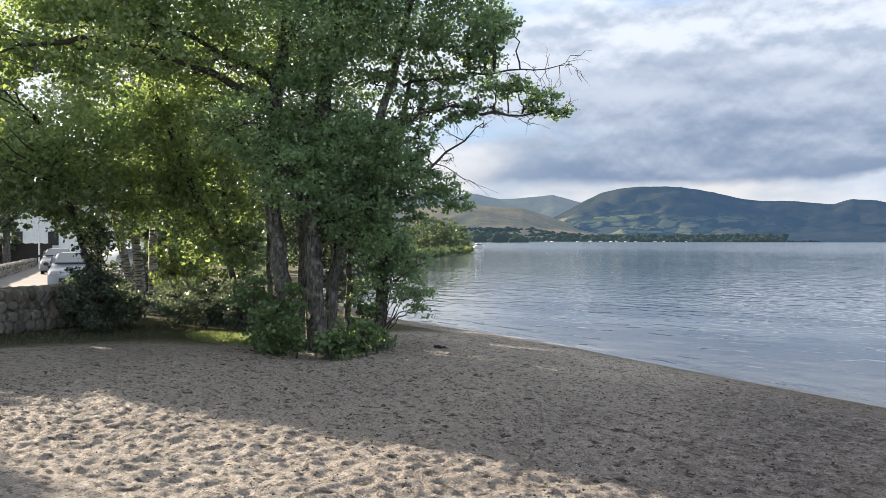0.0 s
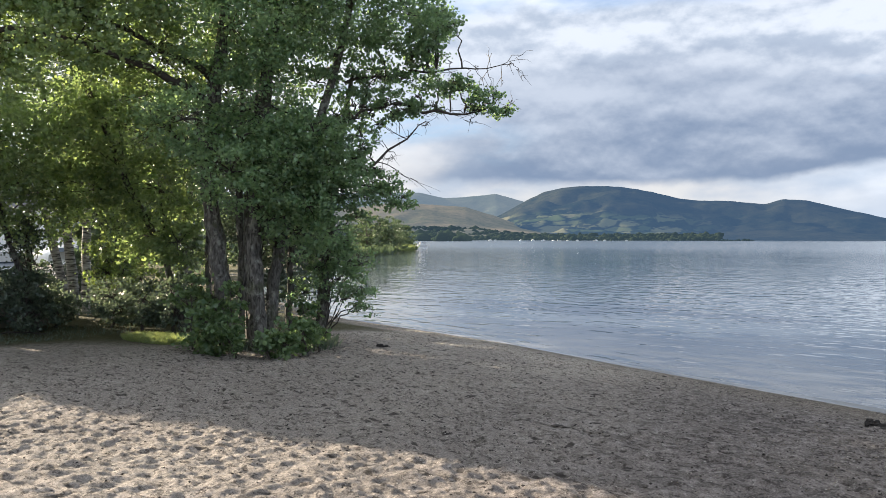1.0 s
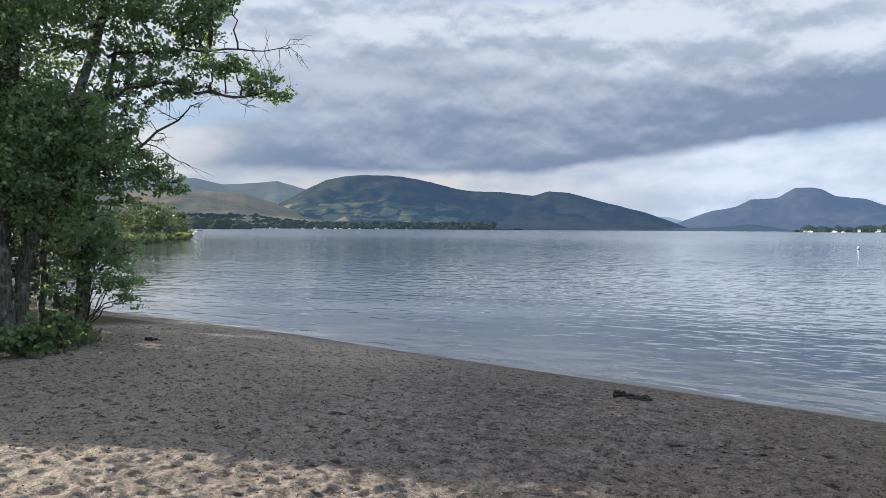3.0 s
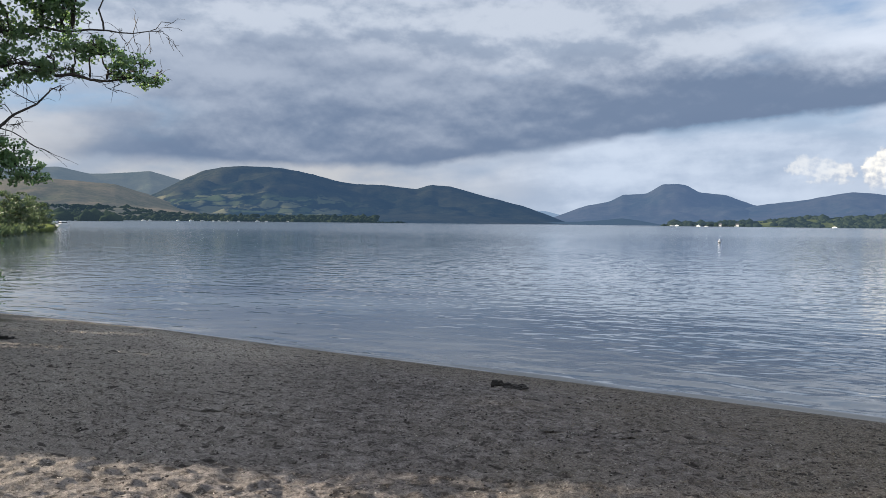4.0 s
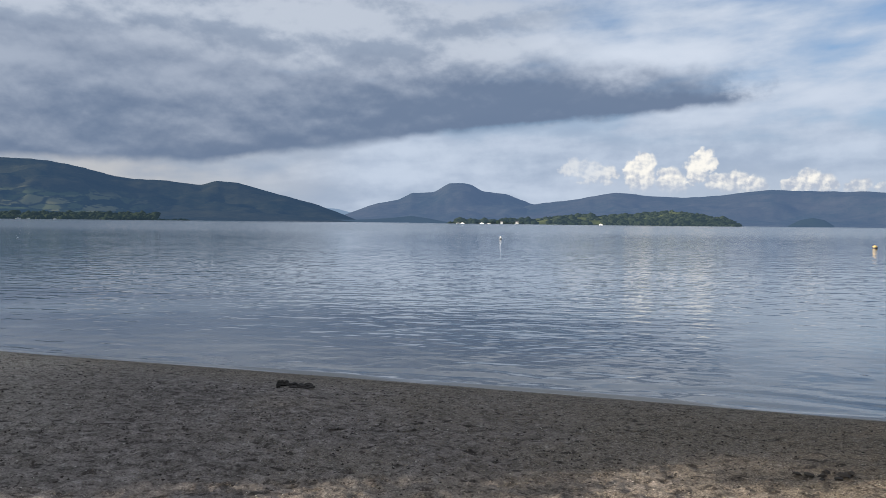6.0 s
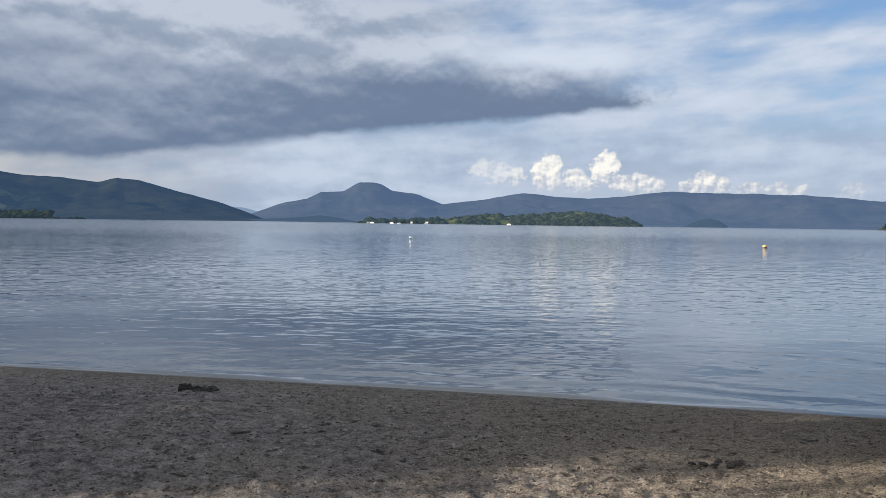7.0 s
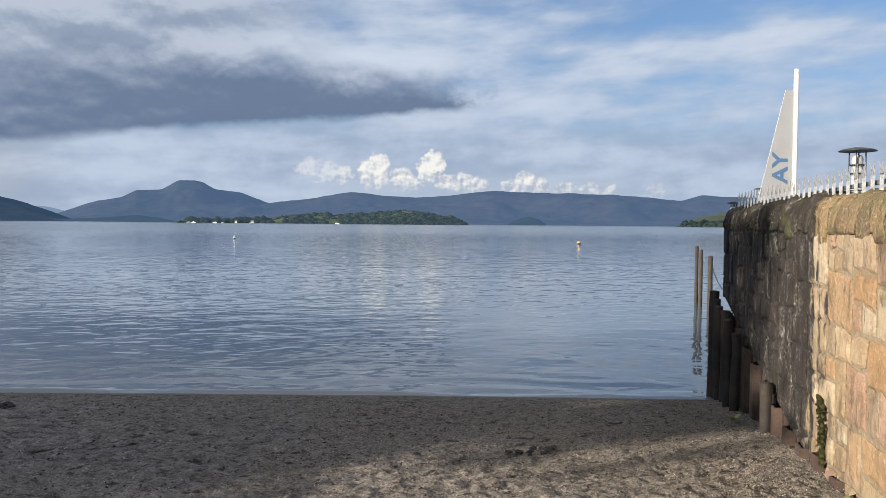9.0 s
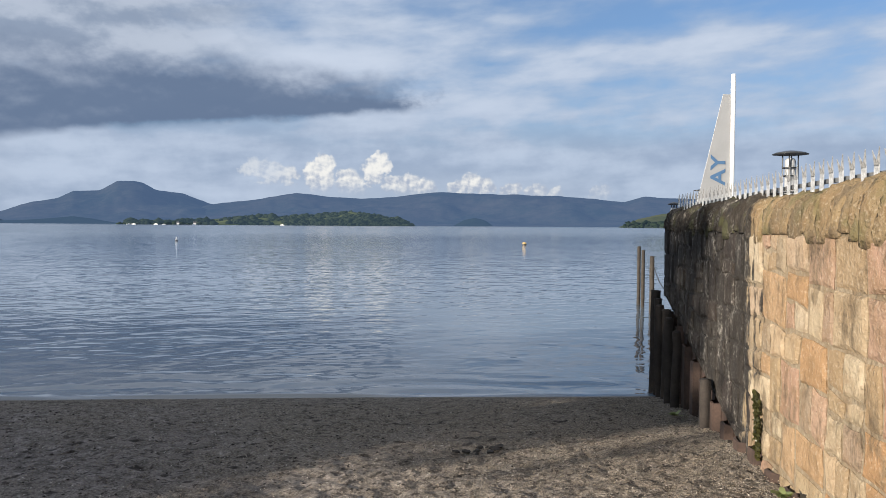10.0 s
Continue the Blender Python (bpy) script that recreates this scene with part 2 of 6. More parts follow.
def sand_material():
    m, N = material("sand")
    p = N.add("ShaderNodeTexCoord").outputs["Object"]
    wet = N.add("ShaderNodeAttribute", attribute="wet").outputs["Fac"]
    grass = N.add("ShaderNodeAttribute", attribute="turf").outputs["Fac"]
    grit = N.add("ShaderNodeAttribute", attribute="grit").outputs["Fac"]
    big, mid, fine = N.noise(p, 0.55, 4), N.noise(p, 8.5, 6, 0.74), N.noise(p, 110.0, 3, 0.75)
    f = N.math("ADD", N.math("ADD", N.math("MULTIPLY", big, 0.15), N.math("MULTIPLY", mid, 0.60)), N.math("MULTIPLY", fine, 0.25))
    col = N.ramp(f, [(0.40, (0.055, 0.050, 0.049)), (0.47, (0.184, 0.166, 0.160)), (0.55, (0.291, 0.264, 0.253)), (0.63, (0.46, 0.42, 0.405))])
    peb = N.add("ShaderNodeTexVoronoi", {"Vector": p, "Scale": 125.0, "Randomness": 1.0})
    pcol = N.ramp(N.add("ShaderNodeSeparateColor", {0: peb.outputs["Color"]}).outputs[0],
                  [(0.0, (0.08, 0.07, 0.06)), (0.4, (0.26, 0.22, 0.17)), (0.7, (0.36, 0.31, 0.235)), (1.0, (0.52, 0.48, 0.42))])
    col = N.mix(N.math("MULTIPLY", grit, 0.75), col, pcol)
    # Paler west beach: dry gravel, plus weak dappled sun put into the colour.
    pale = N.add("ShaderNodeAttribute", attribute="pale").outputs["Fac"]
    col = N.mix(N.math("MULTIPLY", pale, 0.8), col, N.mix(0.55, pcol, (0.60, 0.555, 0.505, 1)))
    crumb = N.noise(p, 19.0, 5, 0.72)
    # Dark dints and specks: shade of small relief put into the colour.
    dint_shade = N.smooth(N.noise(N.scaled(p, (0.7, 1.15, 1.0)), 10.5, 5, 0.68), 0.56, 0.62)
    col = N.mix(N.math("MULTIPLY", dint_shade, 0.7), col, (0.075, 0.066, 0.060, 1))
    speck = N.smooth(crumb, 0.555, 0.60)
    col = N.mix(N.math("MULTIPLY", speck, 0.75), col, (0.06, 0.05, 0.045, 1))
    grain = N.noise(p, 52.0, 4, 0.7)
    col = N.mix(1.0, col, N.ramp(grain, [(0.36, (0.66, 0.66, 0.66)), (0.50, (1.0, 1.0, 1.0)), (0.66, (1.28, 1.27, 1.26))]), "MULTIPLY")
    fleck = N.smooth(N.noise(N.scaled(p, (1.0, 1.0, 0.2)), 58.0, 3, 0.6), 0.66, 0.72)
    col = N.mix(N.math("MULTIPLY", fleck, 0.65), col, (0.50, 0.47, 0.42, 1))
    # Scuff hollows: turned-up wet sand and hollow shade, both in the colour.
    pit = N.add("ShaderNodeAttribute", attribute="damp_shade").outputs["Fac"]
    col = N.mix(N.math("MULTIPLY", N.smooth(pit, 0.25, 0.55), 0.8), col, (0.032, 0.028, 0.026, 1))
    col = N.mix(N.math("MULTIPLY", N.smooth(wet, 0.05, 0.75), 0.9), col, (0.040, 0.033, 0.028, 1))
    col = N.mix(grass, col, N.ramp(mid, [(0.3, (0.05, 0.055, 0.02)), (0.7, (0.11, 0.10, 0.05))]))
    rough = N.smooth(wet, 0.2, 1.0, 0.9, 0.38)
    b = N.add("ShaderNodeBsdfPrincipled", {"Base Color": col, "Roughness": rough, "Specular IOR Level": N.smooth(wet, 0.0, 1.0, 0.2, 0.4)})
    h = N.math("ADD", N.math("ADD", N.math("MULTIPLY", mid, 0.8), N.math("MULTIPLY", crumb, 0.85)), N.math("ADD", N.math("ADD", N.math("MULTIPLY", grain, 0.35), N.math("MULTIPLY", fine, 0.24)), N.math("MULTIPLY", peb.outputs["Distance"], N.math("MULTIPLY", grit, -0.4))))
    bp = N.add("ShaderNodeBump", {"Strength": N.smooth(wet, 0.0, 0.8, 1.0, 0.05), "Distance": 0.085, "Height": h})
    N.tree.links.new(bp.outputs[0], b.inputs["Normal"])
    finish(N, b.outputs[0])
    return m


def water_material():
    m, N = material("lake_water")
    p = N.add("ShaderNodeTexCoord").outputs["Object"]
    turn = N.add("ShaderNodeVectorRotate", {"Vector": p, "Angle": radians(14)}, rotation="Z_AXIS").outputs[0]
    swell = N.noise(N.scaled(turn, (0.78, 1.0, 1.0)), 1.15, 1.0, 0.45, 0.3)
    ripple = N.noise(N.scaled(turn, (0.92, 1.2, 1.0)), 2.9, 1.0, 0.4, 0.3)
    calm = N.noise(N.scaled(turn, (0.25, 0.6, 1.0)), 0.06, 4, 0.55)
    amp = N.smooth(calm, 0.38, 0.62, 0.6, 1.0)
    h = N.math("MULTIPLY", N.math("ADD", swell, N.math("MULTIPLY", ripple, 0.42)), amp)
    shoal = N.add("ShaderNodeAttribute", attribute="shoal").outputs["Fac"]
    body = N.mix(shoal, (0.080, 0.108, 0.140, 1), (0.16, 0.168, 0.175, 1))
    bp = N.add("ShaderNodeBump", {"Strength": 0.5, "Distance": 0.070, "Height": h})
    b = N.add("ShaderNodeBsdfPrincipled", {"Base Color": body, "Roughness": N.smooth(N.add("ShaderNodeSeparateXYZ", {0: p}).outputs[1], 25.0, 220.0, 0.03, 0.15), "IOR": 1.333, "Specular IOR Level": 0.5})
    N.tree.links.new(bp.outputs[0], b.inputs["Normal"])
    finish(N, b.outputs[0])
    return m


def hill_material(name, low, high, haze_glow, amount, fields=0.0):
    """Far ground; the haze of kilometres of air is an even glow mixed in."""
    m, N = material(name)
    p = N.add("ShaderNodeTexCoord").outputs["Object"]
    big, fine = N.noise(p, 0.004, 6, 0.6), N.noise(p, 0.03, 4)
    f = N.math("ADD", N.math("MULTIPLY", big, 0.7), N.math("MULTIPLY", fine, 0.3))
    f = N.math("ADD", N.math("MULTIPLY", f, 0.75), N.math("MULTIPLY", N.noise(N.scaled(p, (1.0, 1.0, 3.0)), 0.09, 4, 0.6), 0.25))
    col = N.ramp(f, [(0.40, low), (0.60, high)])
    if fields:
        zz = N.add("ShaderNodeSeparateXYZ", {0: p}).outputs
        # pasture broken by hedges and copses on the lower western slope
        col = N.mix(N.smooth(zz[0], -850.0, -1400.0, 0.0, 0.5), col, N.ramp(f, [(0.42, (0.055, 0.068, 0.030)), (0.60, (0.17, 0.165, 0.085))]))
        warp = N.add("ShaderNodeTexNoise", {"Vector": p, "Scale": 0.012, "Detail": 5.0}).outputs["Color"]
        wp = N.add("ShaderNodeVectorMath", {0: N.scaled(p, (1.0, 0.35, 3.4)), 1: N.scaled(warp, (60.0, 60.0, 60.0))}, operation="ADD").outputs[0]
        v = N.add("ShaderNodeTexVoronoi", {"Vector": wp, "Scale": 0.0135})
        edge = N.add("ShaderNodeTexVoronoi", {"Vector": wp, "Scale": 0.0135})
        edge.feature = "DISTANCE_TO_EDGE"
        pick = N.add("ShaderNodeSeparateColor", {0: v.outputs["Color"]}).outputs[0]
        fcol = N.ramp(pick, [(0.15, (0.045, 0.07, 0.032)), (0.4, (0.17, 0.22, 0.09)), (0.75, (0.34, 0.36, 0.17)), (1.0, (0.46, 0.43, 0.24))])
        hedge = N.math("MULTIPLY", N.smooth(edge.outputs["Distance"], 0.16, 0.04), N.smooth(fine, 0.38, 0.52))
        fcol = N.mix(N.math("MULTIPLY", hedge, 0.85), fcol, (0.02, 0.032, 0.018, 1))
        copse = N.smooth(N.noise(N.scaled(p, (1.0, 0.5, 3.0)), 0.010, 5, 0.6), 0.54, 0.60)
        fcol = N.mix(copse, fcol, N.ramp(fine, [(0.4, (0.018, 0.028, 0.016)), (0.65, (0.06, 0.075, 0.032))]))
        zone = N.math("MULTIPLY", N.smooth(N.math("ADD", zz[2], N.math("MULTIPLY", big, 70.0)), 150.0, 105.0), N.smooth(zz[2], 14.0, 24.0))
        zone = N.math("MULTIPLY", zone, N.math("MULTIPLY", N.smooth(zz[0], -1650.0, -1450.0), N.smooth(N.math("ADD", zz[0], N.math("MULTIPLY", zz[2], 1.6)), -480.0, -760.0)))
        col = N.mix(N.math("MULTIPLY", zone, fields), col, fcol)
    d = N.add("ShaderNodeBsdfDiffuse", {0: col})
    e = N.add("ShaderNodeEmission", {0: (*haze_glow, 1), 1: SKY_K})
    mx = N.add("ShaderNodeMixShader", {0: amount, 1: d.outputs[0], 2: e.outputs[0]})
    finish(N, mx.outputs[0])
    return m


def stone_material(name, ramp, lake_stain_shade=0.0, moss=0.0):
    """Rubble: colour by stone, grain, black weathering streaks deepened for shade."""
    m, N = material(name)
    tc = N.add("ShaderNodeTexCoord").outputs["Object"]
    rnd = N.add("ShaderNodeObjectInfo").outputs["Random"]
    geo = N.add("ShaderNodeNewGeometry")
    pos = geo.outputs["Position"]
    col = N.ramp(N.math("FRACT", N.math("MULTIPLY", rnd, 7.31)), ramp)
    grain, patch = N.noise(pos, 42.0, 4, 0.65), N.noise(pos, 7.0, 5, 0.6)
    col = N.mix(N.smooth(patch, 0.40, 0.68), col, N.mix(0.5, col, (0.16, 0.105, 0.055, 1)))
    col = N.mix(N.math("MULTIPLY", N.smooth(grain, 0.5, 0.75), 0.35), col, (0.50, 0.45, 0.36, 1))
    if lake_stain_shade:
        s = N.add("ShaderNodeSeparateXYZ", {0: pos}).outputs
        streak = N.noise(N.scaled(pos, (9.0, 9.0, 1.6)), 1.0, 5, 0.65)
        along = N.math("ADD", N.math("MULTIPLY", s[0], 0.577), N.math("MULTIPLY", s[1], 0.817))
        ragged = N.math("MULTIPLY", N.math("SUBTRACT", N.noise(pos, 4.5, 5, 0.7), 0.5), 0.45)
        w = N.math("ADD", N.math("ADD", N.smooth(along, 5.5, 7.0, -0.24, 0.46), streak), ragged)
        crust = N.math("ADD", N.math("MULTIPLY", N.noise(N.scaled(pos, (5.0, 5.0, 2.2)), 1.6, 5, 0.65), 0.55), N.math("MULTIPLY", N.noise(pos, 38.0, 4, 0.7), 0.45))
        # Black crust with pale flecks, deepened to carry the shade at that end.
        soot_shade = N.ramp(crust, [(0.44, (0.010, 0.010, 0.011)), (0.54, (0.026, 0.025, 0.025)), (0.60, (0.10, 0.096, 0.09)), (0.66, (0.26, 0.25, 0.235))])
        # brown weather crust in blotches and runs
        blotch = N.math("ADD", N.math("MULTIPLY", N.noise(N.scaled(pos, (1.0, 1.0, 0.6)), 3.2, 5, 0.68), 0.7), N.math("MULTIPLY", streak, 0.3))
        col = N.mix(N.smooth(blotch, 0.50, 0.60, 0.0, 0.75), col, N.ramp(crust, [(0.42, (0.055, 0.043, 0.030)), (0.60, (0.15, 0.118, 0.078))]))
        col = N.mix(N.math("MULTIPLY", N.smooth(w, 0.41, 0.53), lake_stain_shade), col, soot_shade)
    if moss:
        col = N.mix(N.math("MULTIPLY", N.smooth(N.noise(pos, 4.0, 4), 0.5, 0.66), moss), col, (0.07, 0.075, 0.03, 1))
    b = N.add("ShaderNodeBsdfPrincipled", {"Base Color": col, "Roughness": 0.9, "Specular IOR Level": 0.2})
    h = N.math("ADD", N.math("MULTIPLY", grain, 0.8), N.math("ADD", patch, N.math("MULTIPLY", N.noise(pos, 14.0, 6, 0.72), 1.1)))
    bp = N.add("ShaderNodeBump", {"Strength": 1.0, "Distance": 0.018, "Height": h})
    N.tree.links.new(bp.outputs[0], b.inputs["Normal"])
    finish(N, b.outputs[0])
    return m


def birch_bark():
    m, N = material("birch_bark")
    p = N.add("ShaderNodeTexCoord").outputs["Object"]
    bands = N.noise(N.scaled(p, (5.0, 5.0, 34.0)), 1.0, 4, 0.6)
    col = N.ramp(bands, [(0.40, (0.035, 0.030, 0.027)), (0.49, (0.21, 0.20, 0.18)), (0.72, (0.46, 0.45, 0.42))])
    b = N.add("ShaderNodeBsdfPrincipled", {"Base Color": col, "Roughness": 0.75})
    finish(N, b.outputs[0])
    return m


def furrowed_bark():
    m, N = material("alder_bark")
    p = N.add("ShaderNodeTexCoord").outputs["Object"]
    furrow = N.noise(N.scaled(p, (22.0, 22.0, 7.0)), 1.0, 5, 0.6, 0.6)
    lichen = N.noise(p, 7.0, 5, 0.65)
    col = N.ramp(furrow, [(0.34, (0.028, 0.026, 0.024)), (0.52, (0.105, 0.099, 0.09)), (0.70, (0.20, 0.19, 0.175))])
    col = N.mix(N.smooth(lichen, 0.54, 0.66, 0.0, 0.8), col, (0.27, 0.275, 0.235, 1))
    col = N.mix(N.smooth(N.noise(p, 3.0, 4), 0.52, 0.68, 0.0, 0.55), col, (0.055, 0.065, 0.028, 1))
    b = N.add("ShaderNodeBsdfPrincipled", {"Base Color": col, "Roughness": 0.92, "Specular IOR Level": 0.2})
    bp = N.add("ShaderNodeBump", {"Strength": 1.0, "Distance": 0.035, "Height": furrow})
    N.tree.links.new(bp.outputs[0], b.inputs["Normal"])
    finish(N, b.outputs[0])
    return m


M_SAND, M_WATER = sand_material(), water_material()
M_ALDER = leaf_material("alder_leaf", (0.105, 0.160, 0.090), (0.28, 0.37, 0.19), (0.27, 0.39, 0.13))
M_ALDER_DEEP = leaf_material("alder_leaf_glossy", (0.062, 0.114, 0.072), (0.225, 0.335, 0.185), (0.25, 0.40, 0.17))
M_BIRCHLEAF = leaf_material("birch_leaf", (0.060, 0.098, 0.045), (0.14, 0.195, 0.08), (0.22, 0.32, 0.08))
M_SHRUB = leaf_material("shrub_leaf", (0.075, 0.105, 0.090), (0.160, 0.205, 0.160), (0.09, 0.13, 0.075))
M_BRAMBLE = leaf_material("bramble_leaf", (0.065, 0.115, 0.058), (0.155, 0.235, 0.115), (0.14, 0.23, 0.08))
M_FARLEAF = leaf_material("far_leaf", (0.060, 0.090, 0.058), (0.14, 0.19, 0.11), (0.09, 0.14, 0.06))
M_MOSS = leaf_material("moss", (0.03, 0.032, 0.012), (0.09, 0.085, 0.03), (0.06, 0.07, 0.02))
M_GRASS = leaf_material("grass_blade", (0.15, 0.20, 0.08), (0.27, 0.32, 0.14), (0.26, 0.34, 0.12))
M_BARK = furrowed_bark()
M_TWIG = plain("twig_bark", (0.05, 0.042, 0.036), 0.85, 0, 0.3, 12.0)
M_BIRCH = birch_bark()


# ---- building helpers ----
rng = np.random.default_rng(7)


def mesh_of(name, verts, faces, mat=None, smooth=False):
    """A mesh from arrays of corners and of equal-sided faces, or from lists."""
    me = bpy.data.meshes.new(name)
    if isinstance(faces, np.ndarray):
        n, k = faces.shape
        me.vertices.add(len(verts))
        me.vertices.foreach_set("co", np.asarray(verts, np.float32).ravel())
        me.loops.add(n * k)
        me.loops.foreach_set("vertex_index", faces.astype(np.int32).ravel())
        me.polygons.add(n)
        me.polygons.foreach_set("loop_start", np.arange(0, n * k, k, dtype=np.int32))
        me.update(calc_edges=True)
    else:
        me.from_pydata([tuple(v) for v in verts], [], faces)
    if smooth:
        me.polygons.foreach_set("use_smooth", [True] * len(me.polygons))
    if mat:
        me.materials.append(mat)
    me.update()
    return me


def part(name, shape, mat=None, parent=None, label=""):
    """Links a mesh, or a bmesh, as one object under a thing."""
    if isinstance(shape, bmesh.types.BMesh):
        me = bpy.data.meshes.new(name)
        shape.to_mesh(me)
        shape.free()
        if mat:
            me.materials.append(mat)
    else:
        me = shape
        if mat and not me.materials:
            me.materials.append(mat)
    ob = new(name, me)
    if parent:
        ob.parent = parent
    if label:
        ob["label"] = label
    return ob


def thing(name, at, label, category, group="", kind=""):
    ob = new(name)
    ob.location = at
    ob.empty_display_size = 0.2
    return tagged(ob, label, category, group, kind)


def join(chunks):
    """Several (verts, quad faces) as one."""
    vs, fs, n = [], [], 0
    for v, f in chunks:
        vs.append(v)
        fs.append(f + n)
        n += len(v)
    return np.concatenate(vs), np.concatenate(fs)


def tube(points, radii, sides=7, wob=0.0):
    """A tapered, bent tube."""
    pts, radii = np.asarray(points, float), np.asarray(radii, float)
    n = len(pts)
    tan = np.gradient(pts, axis=0)
    tan /= np.linalg.norm(tan, axis=1)[:, None] + 1e-9
    ref = np.where(np.abs(tan[:, 2:3]) > 0.9, [[1.0, 0, 0]], [[0, 0, 1.0]])
    u = np.cross(tan, ref)
    u /= np.linalg.norm(u, axis=1)[:, None]
    v = np.cross(tan, u)
    a = np.linspace(0, 2 * np.pi, sides, endpoint=False)
    r = radii[:, None] * (1 + wob * rng.standard_normal((n, sides)))
    ring = pts[:, None] + r[..., None] * (np.cos(a)[None, :, None] * u[:, None] + np.sin(a)[None, :, None] * v[:, None])
    i, j = np.meshgrid(np.arange(n - 1), np.arange(sides), indexing="ij")
    k = (j + 1) % sides
    f = np.stack([i * sides + j, i * sides + k, (i + 1) * sides + k, (i + 1) * sides + j], -1).reshape(-1, 4)
    return ring.reshape(-1, 3), f


def bend(a, b, steps=6, sag=0.0, jitter=0.0):
    """Points from a to b with a bow and some unrest."""
    a, b = np.asarray(a, float), np.asarray(b, float)
    t = np.linspace(0, 1, steps)[:, None]
    p = a + (b - a) * t
    p[:, 2] += sag * 4 * t[:, 0] * (1 - t[:, 0])
    if steps > 2 and jitter:
        p[1:-1] += jitter * rng.standard_normal((steps - 2, 3))
    return p


def box(bm, size, at=(0, 0, 0), turn=None, bevel=0.0):
    """Adds a box to bm."""
    m = Matrix.Translation(at) @ (turn or Matrix()) @ Matrix.Diagonal((*size, 1))
    made = bmesh.ops.create_cube(bm, size=1.0, matrix=m)["verts"]
    if bevel:
        edges = list({e for v in made for e in v.link_edges})
        bmesh.ops.bevel(bm, geom=edges, offset=bevel, segments=2, affect="EDGES")
    return made


def lathe(profile, sides=16):
    """A turned body from (radius, height) pairs."""
    a = np.linspace(0, 2 * np.pi, sides, endpoint=False)
    pr = np.asarray(profile, float)
    v = np.stack([pr[:, :1] * np.cos(a), pr[:, :1] * np.sin(a), np.repeat(pr[:, 1:], sides, 1)], -1).reshape(-1, 3)
    i, j = np.meshgrid(np.arange(len(pr) - 1), np.arange(sides), indexing="ij")
    k = (j + 1) % sides
    f = np.stack([i * sides + j, i * sides + k, (i + 1) * sides + k, (i + 1) * sides + j], -1).reshape(-1, 4)
    return v, f


def leaves(centres, size, plain_shape=False):
    """A rounded leaf of two halves folded along the midrib at each centre; far off, one folded diamond."""
    n = len(centres)
    nrm = rng.standard_normal((n, 3)) + np.array([0.0, 0.0, 0.75])
    nrm /= np.linalg.norm(nrm, axis=1)[:, None]
    d = np.cross(nrm, rng.standard_normal((n, 3)))
    d /= np.linalg.norm(d, axis=1)[:, None] + 1e-9
    w = np.cross(nrm, d)
    s = size * rng.uniform(0.6, 1.25, (n, 1))
    lift = nrm * s * 0.09
    if plain_shape:
        v = np.stack([centres - d * s * 0.5, centres + w * s * 0.42 + lift, centres + d * s * 0.5, centres - w * s * 0.42 + lift], 1).reshape(-1, 3)
        return v, np.arange(4 * n).reshape(-1, 4)
    row = [centres - d * s * 0.5]
    for along, out in ((-0.22, 0.36), (0.30, 0.34)):
        row += [centres + d * s * along + w * s * out + lift, centres + d * s * along - w * s * out + lift]
    row.append(centres + d * s * 0.52 - lift * 0.8)
    v = np.stack(row, 1).reshape(-1, 3)
    k = np.arange(n)[:, None] * 6
    return v, np.concatenate([k + np.array([[0, 1, 3, 5]]), k + np.array([[5, 4, 2, 0]])])


def in_blob(n, centre, radius, squash=0.8, shell=0.5):
    """n places in a lumpy ball, more of them near its skin, gathered in sprays."""
    sprays = max(5, n // 38)
    d = rng.standard_normal((sprays, 3))
    d /= np.linalg.norm(d, axis=1)[:, None]
    r = rng.uniform(shell ** 3, 1.25, (sprays, 1)) ** (1 / 3)
    c = np.asarray(centre) + d * r * radius * np.array([1, 1, squash])
    pick = rng.integers(0, sprays, n)
    spread = 0.125 * (radius ** 0.5)
    off = rng.standard_normal((n, 3)) * np.array([spread, spread, spread * 0.55])
    return c[pick] + off, c


# ---- the lie of the land ----
SHORE_X = (-2000, -120, -92, -80, -76, -52, -42, -30, -22, -16, -12.5, -10.4, -7.0, -4.3, -1.4, 1.3, 3.8, 6.6, 12, 40, 2000)
SHORE_Y = (160, 130, 124, 119, 114, 67, 50, 32, 22, 17.4, 15.3, 14.6, 13.35, 12.0, 10.66, 9.4, 8.18, 6.75, 3.9, -8, -60)


def shore(x):
    return np.interp(x, SHORE_X, SHORE_Y)


def land(x, y):
    """Height of the ground, before footprints."""
    d = (shore(x) - y) * np.where(x < -18, 0.55, 0.88)
    up = 0.46 * (1 - np.exp(-np.maximum(d, 0) / 3.8)) + np.clip(-y - 2, 0, 400) * 0.004
    bank = np.clip((-x - 22) / 8, 0, 1) * np.clip(d / 6, 0, 1)
    up = up * (1 - 0.85 * bank)
    down = -3.0 * (1 - np.exp(-np.maximum(-d, 0) * 0.035))
    return np.where(d > 0, up, down)


def lattice(x, y, cell, seed):
    """Smooth value noise on arrays."""
    g = np.random.default_rng(seed).random((256, 256))
    u, v = x / cell, y / cell
    i, j = np.floor(u).astype(int), np.floor(v).astype(int)
    fu, fv = u - i, v - j
    fu, fv = fu * fu * (3 - 2 * fu), fv * fv * (3 - 2 * fv)
    q = lambda a, b: g[a % 256, b % 256]
    return (q(i, j) * (1 - fu) + q(i + 1, j) * fu) * (1 - fv) + (q(i, j + 1) * (1 - fu) + q(i + 1, j + 1) * fu) * fv - 0.5


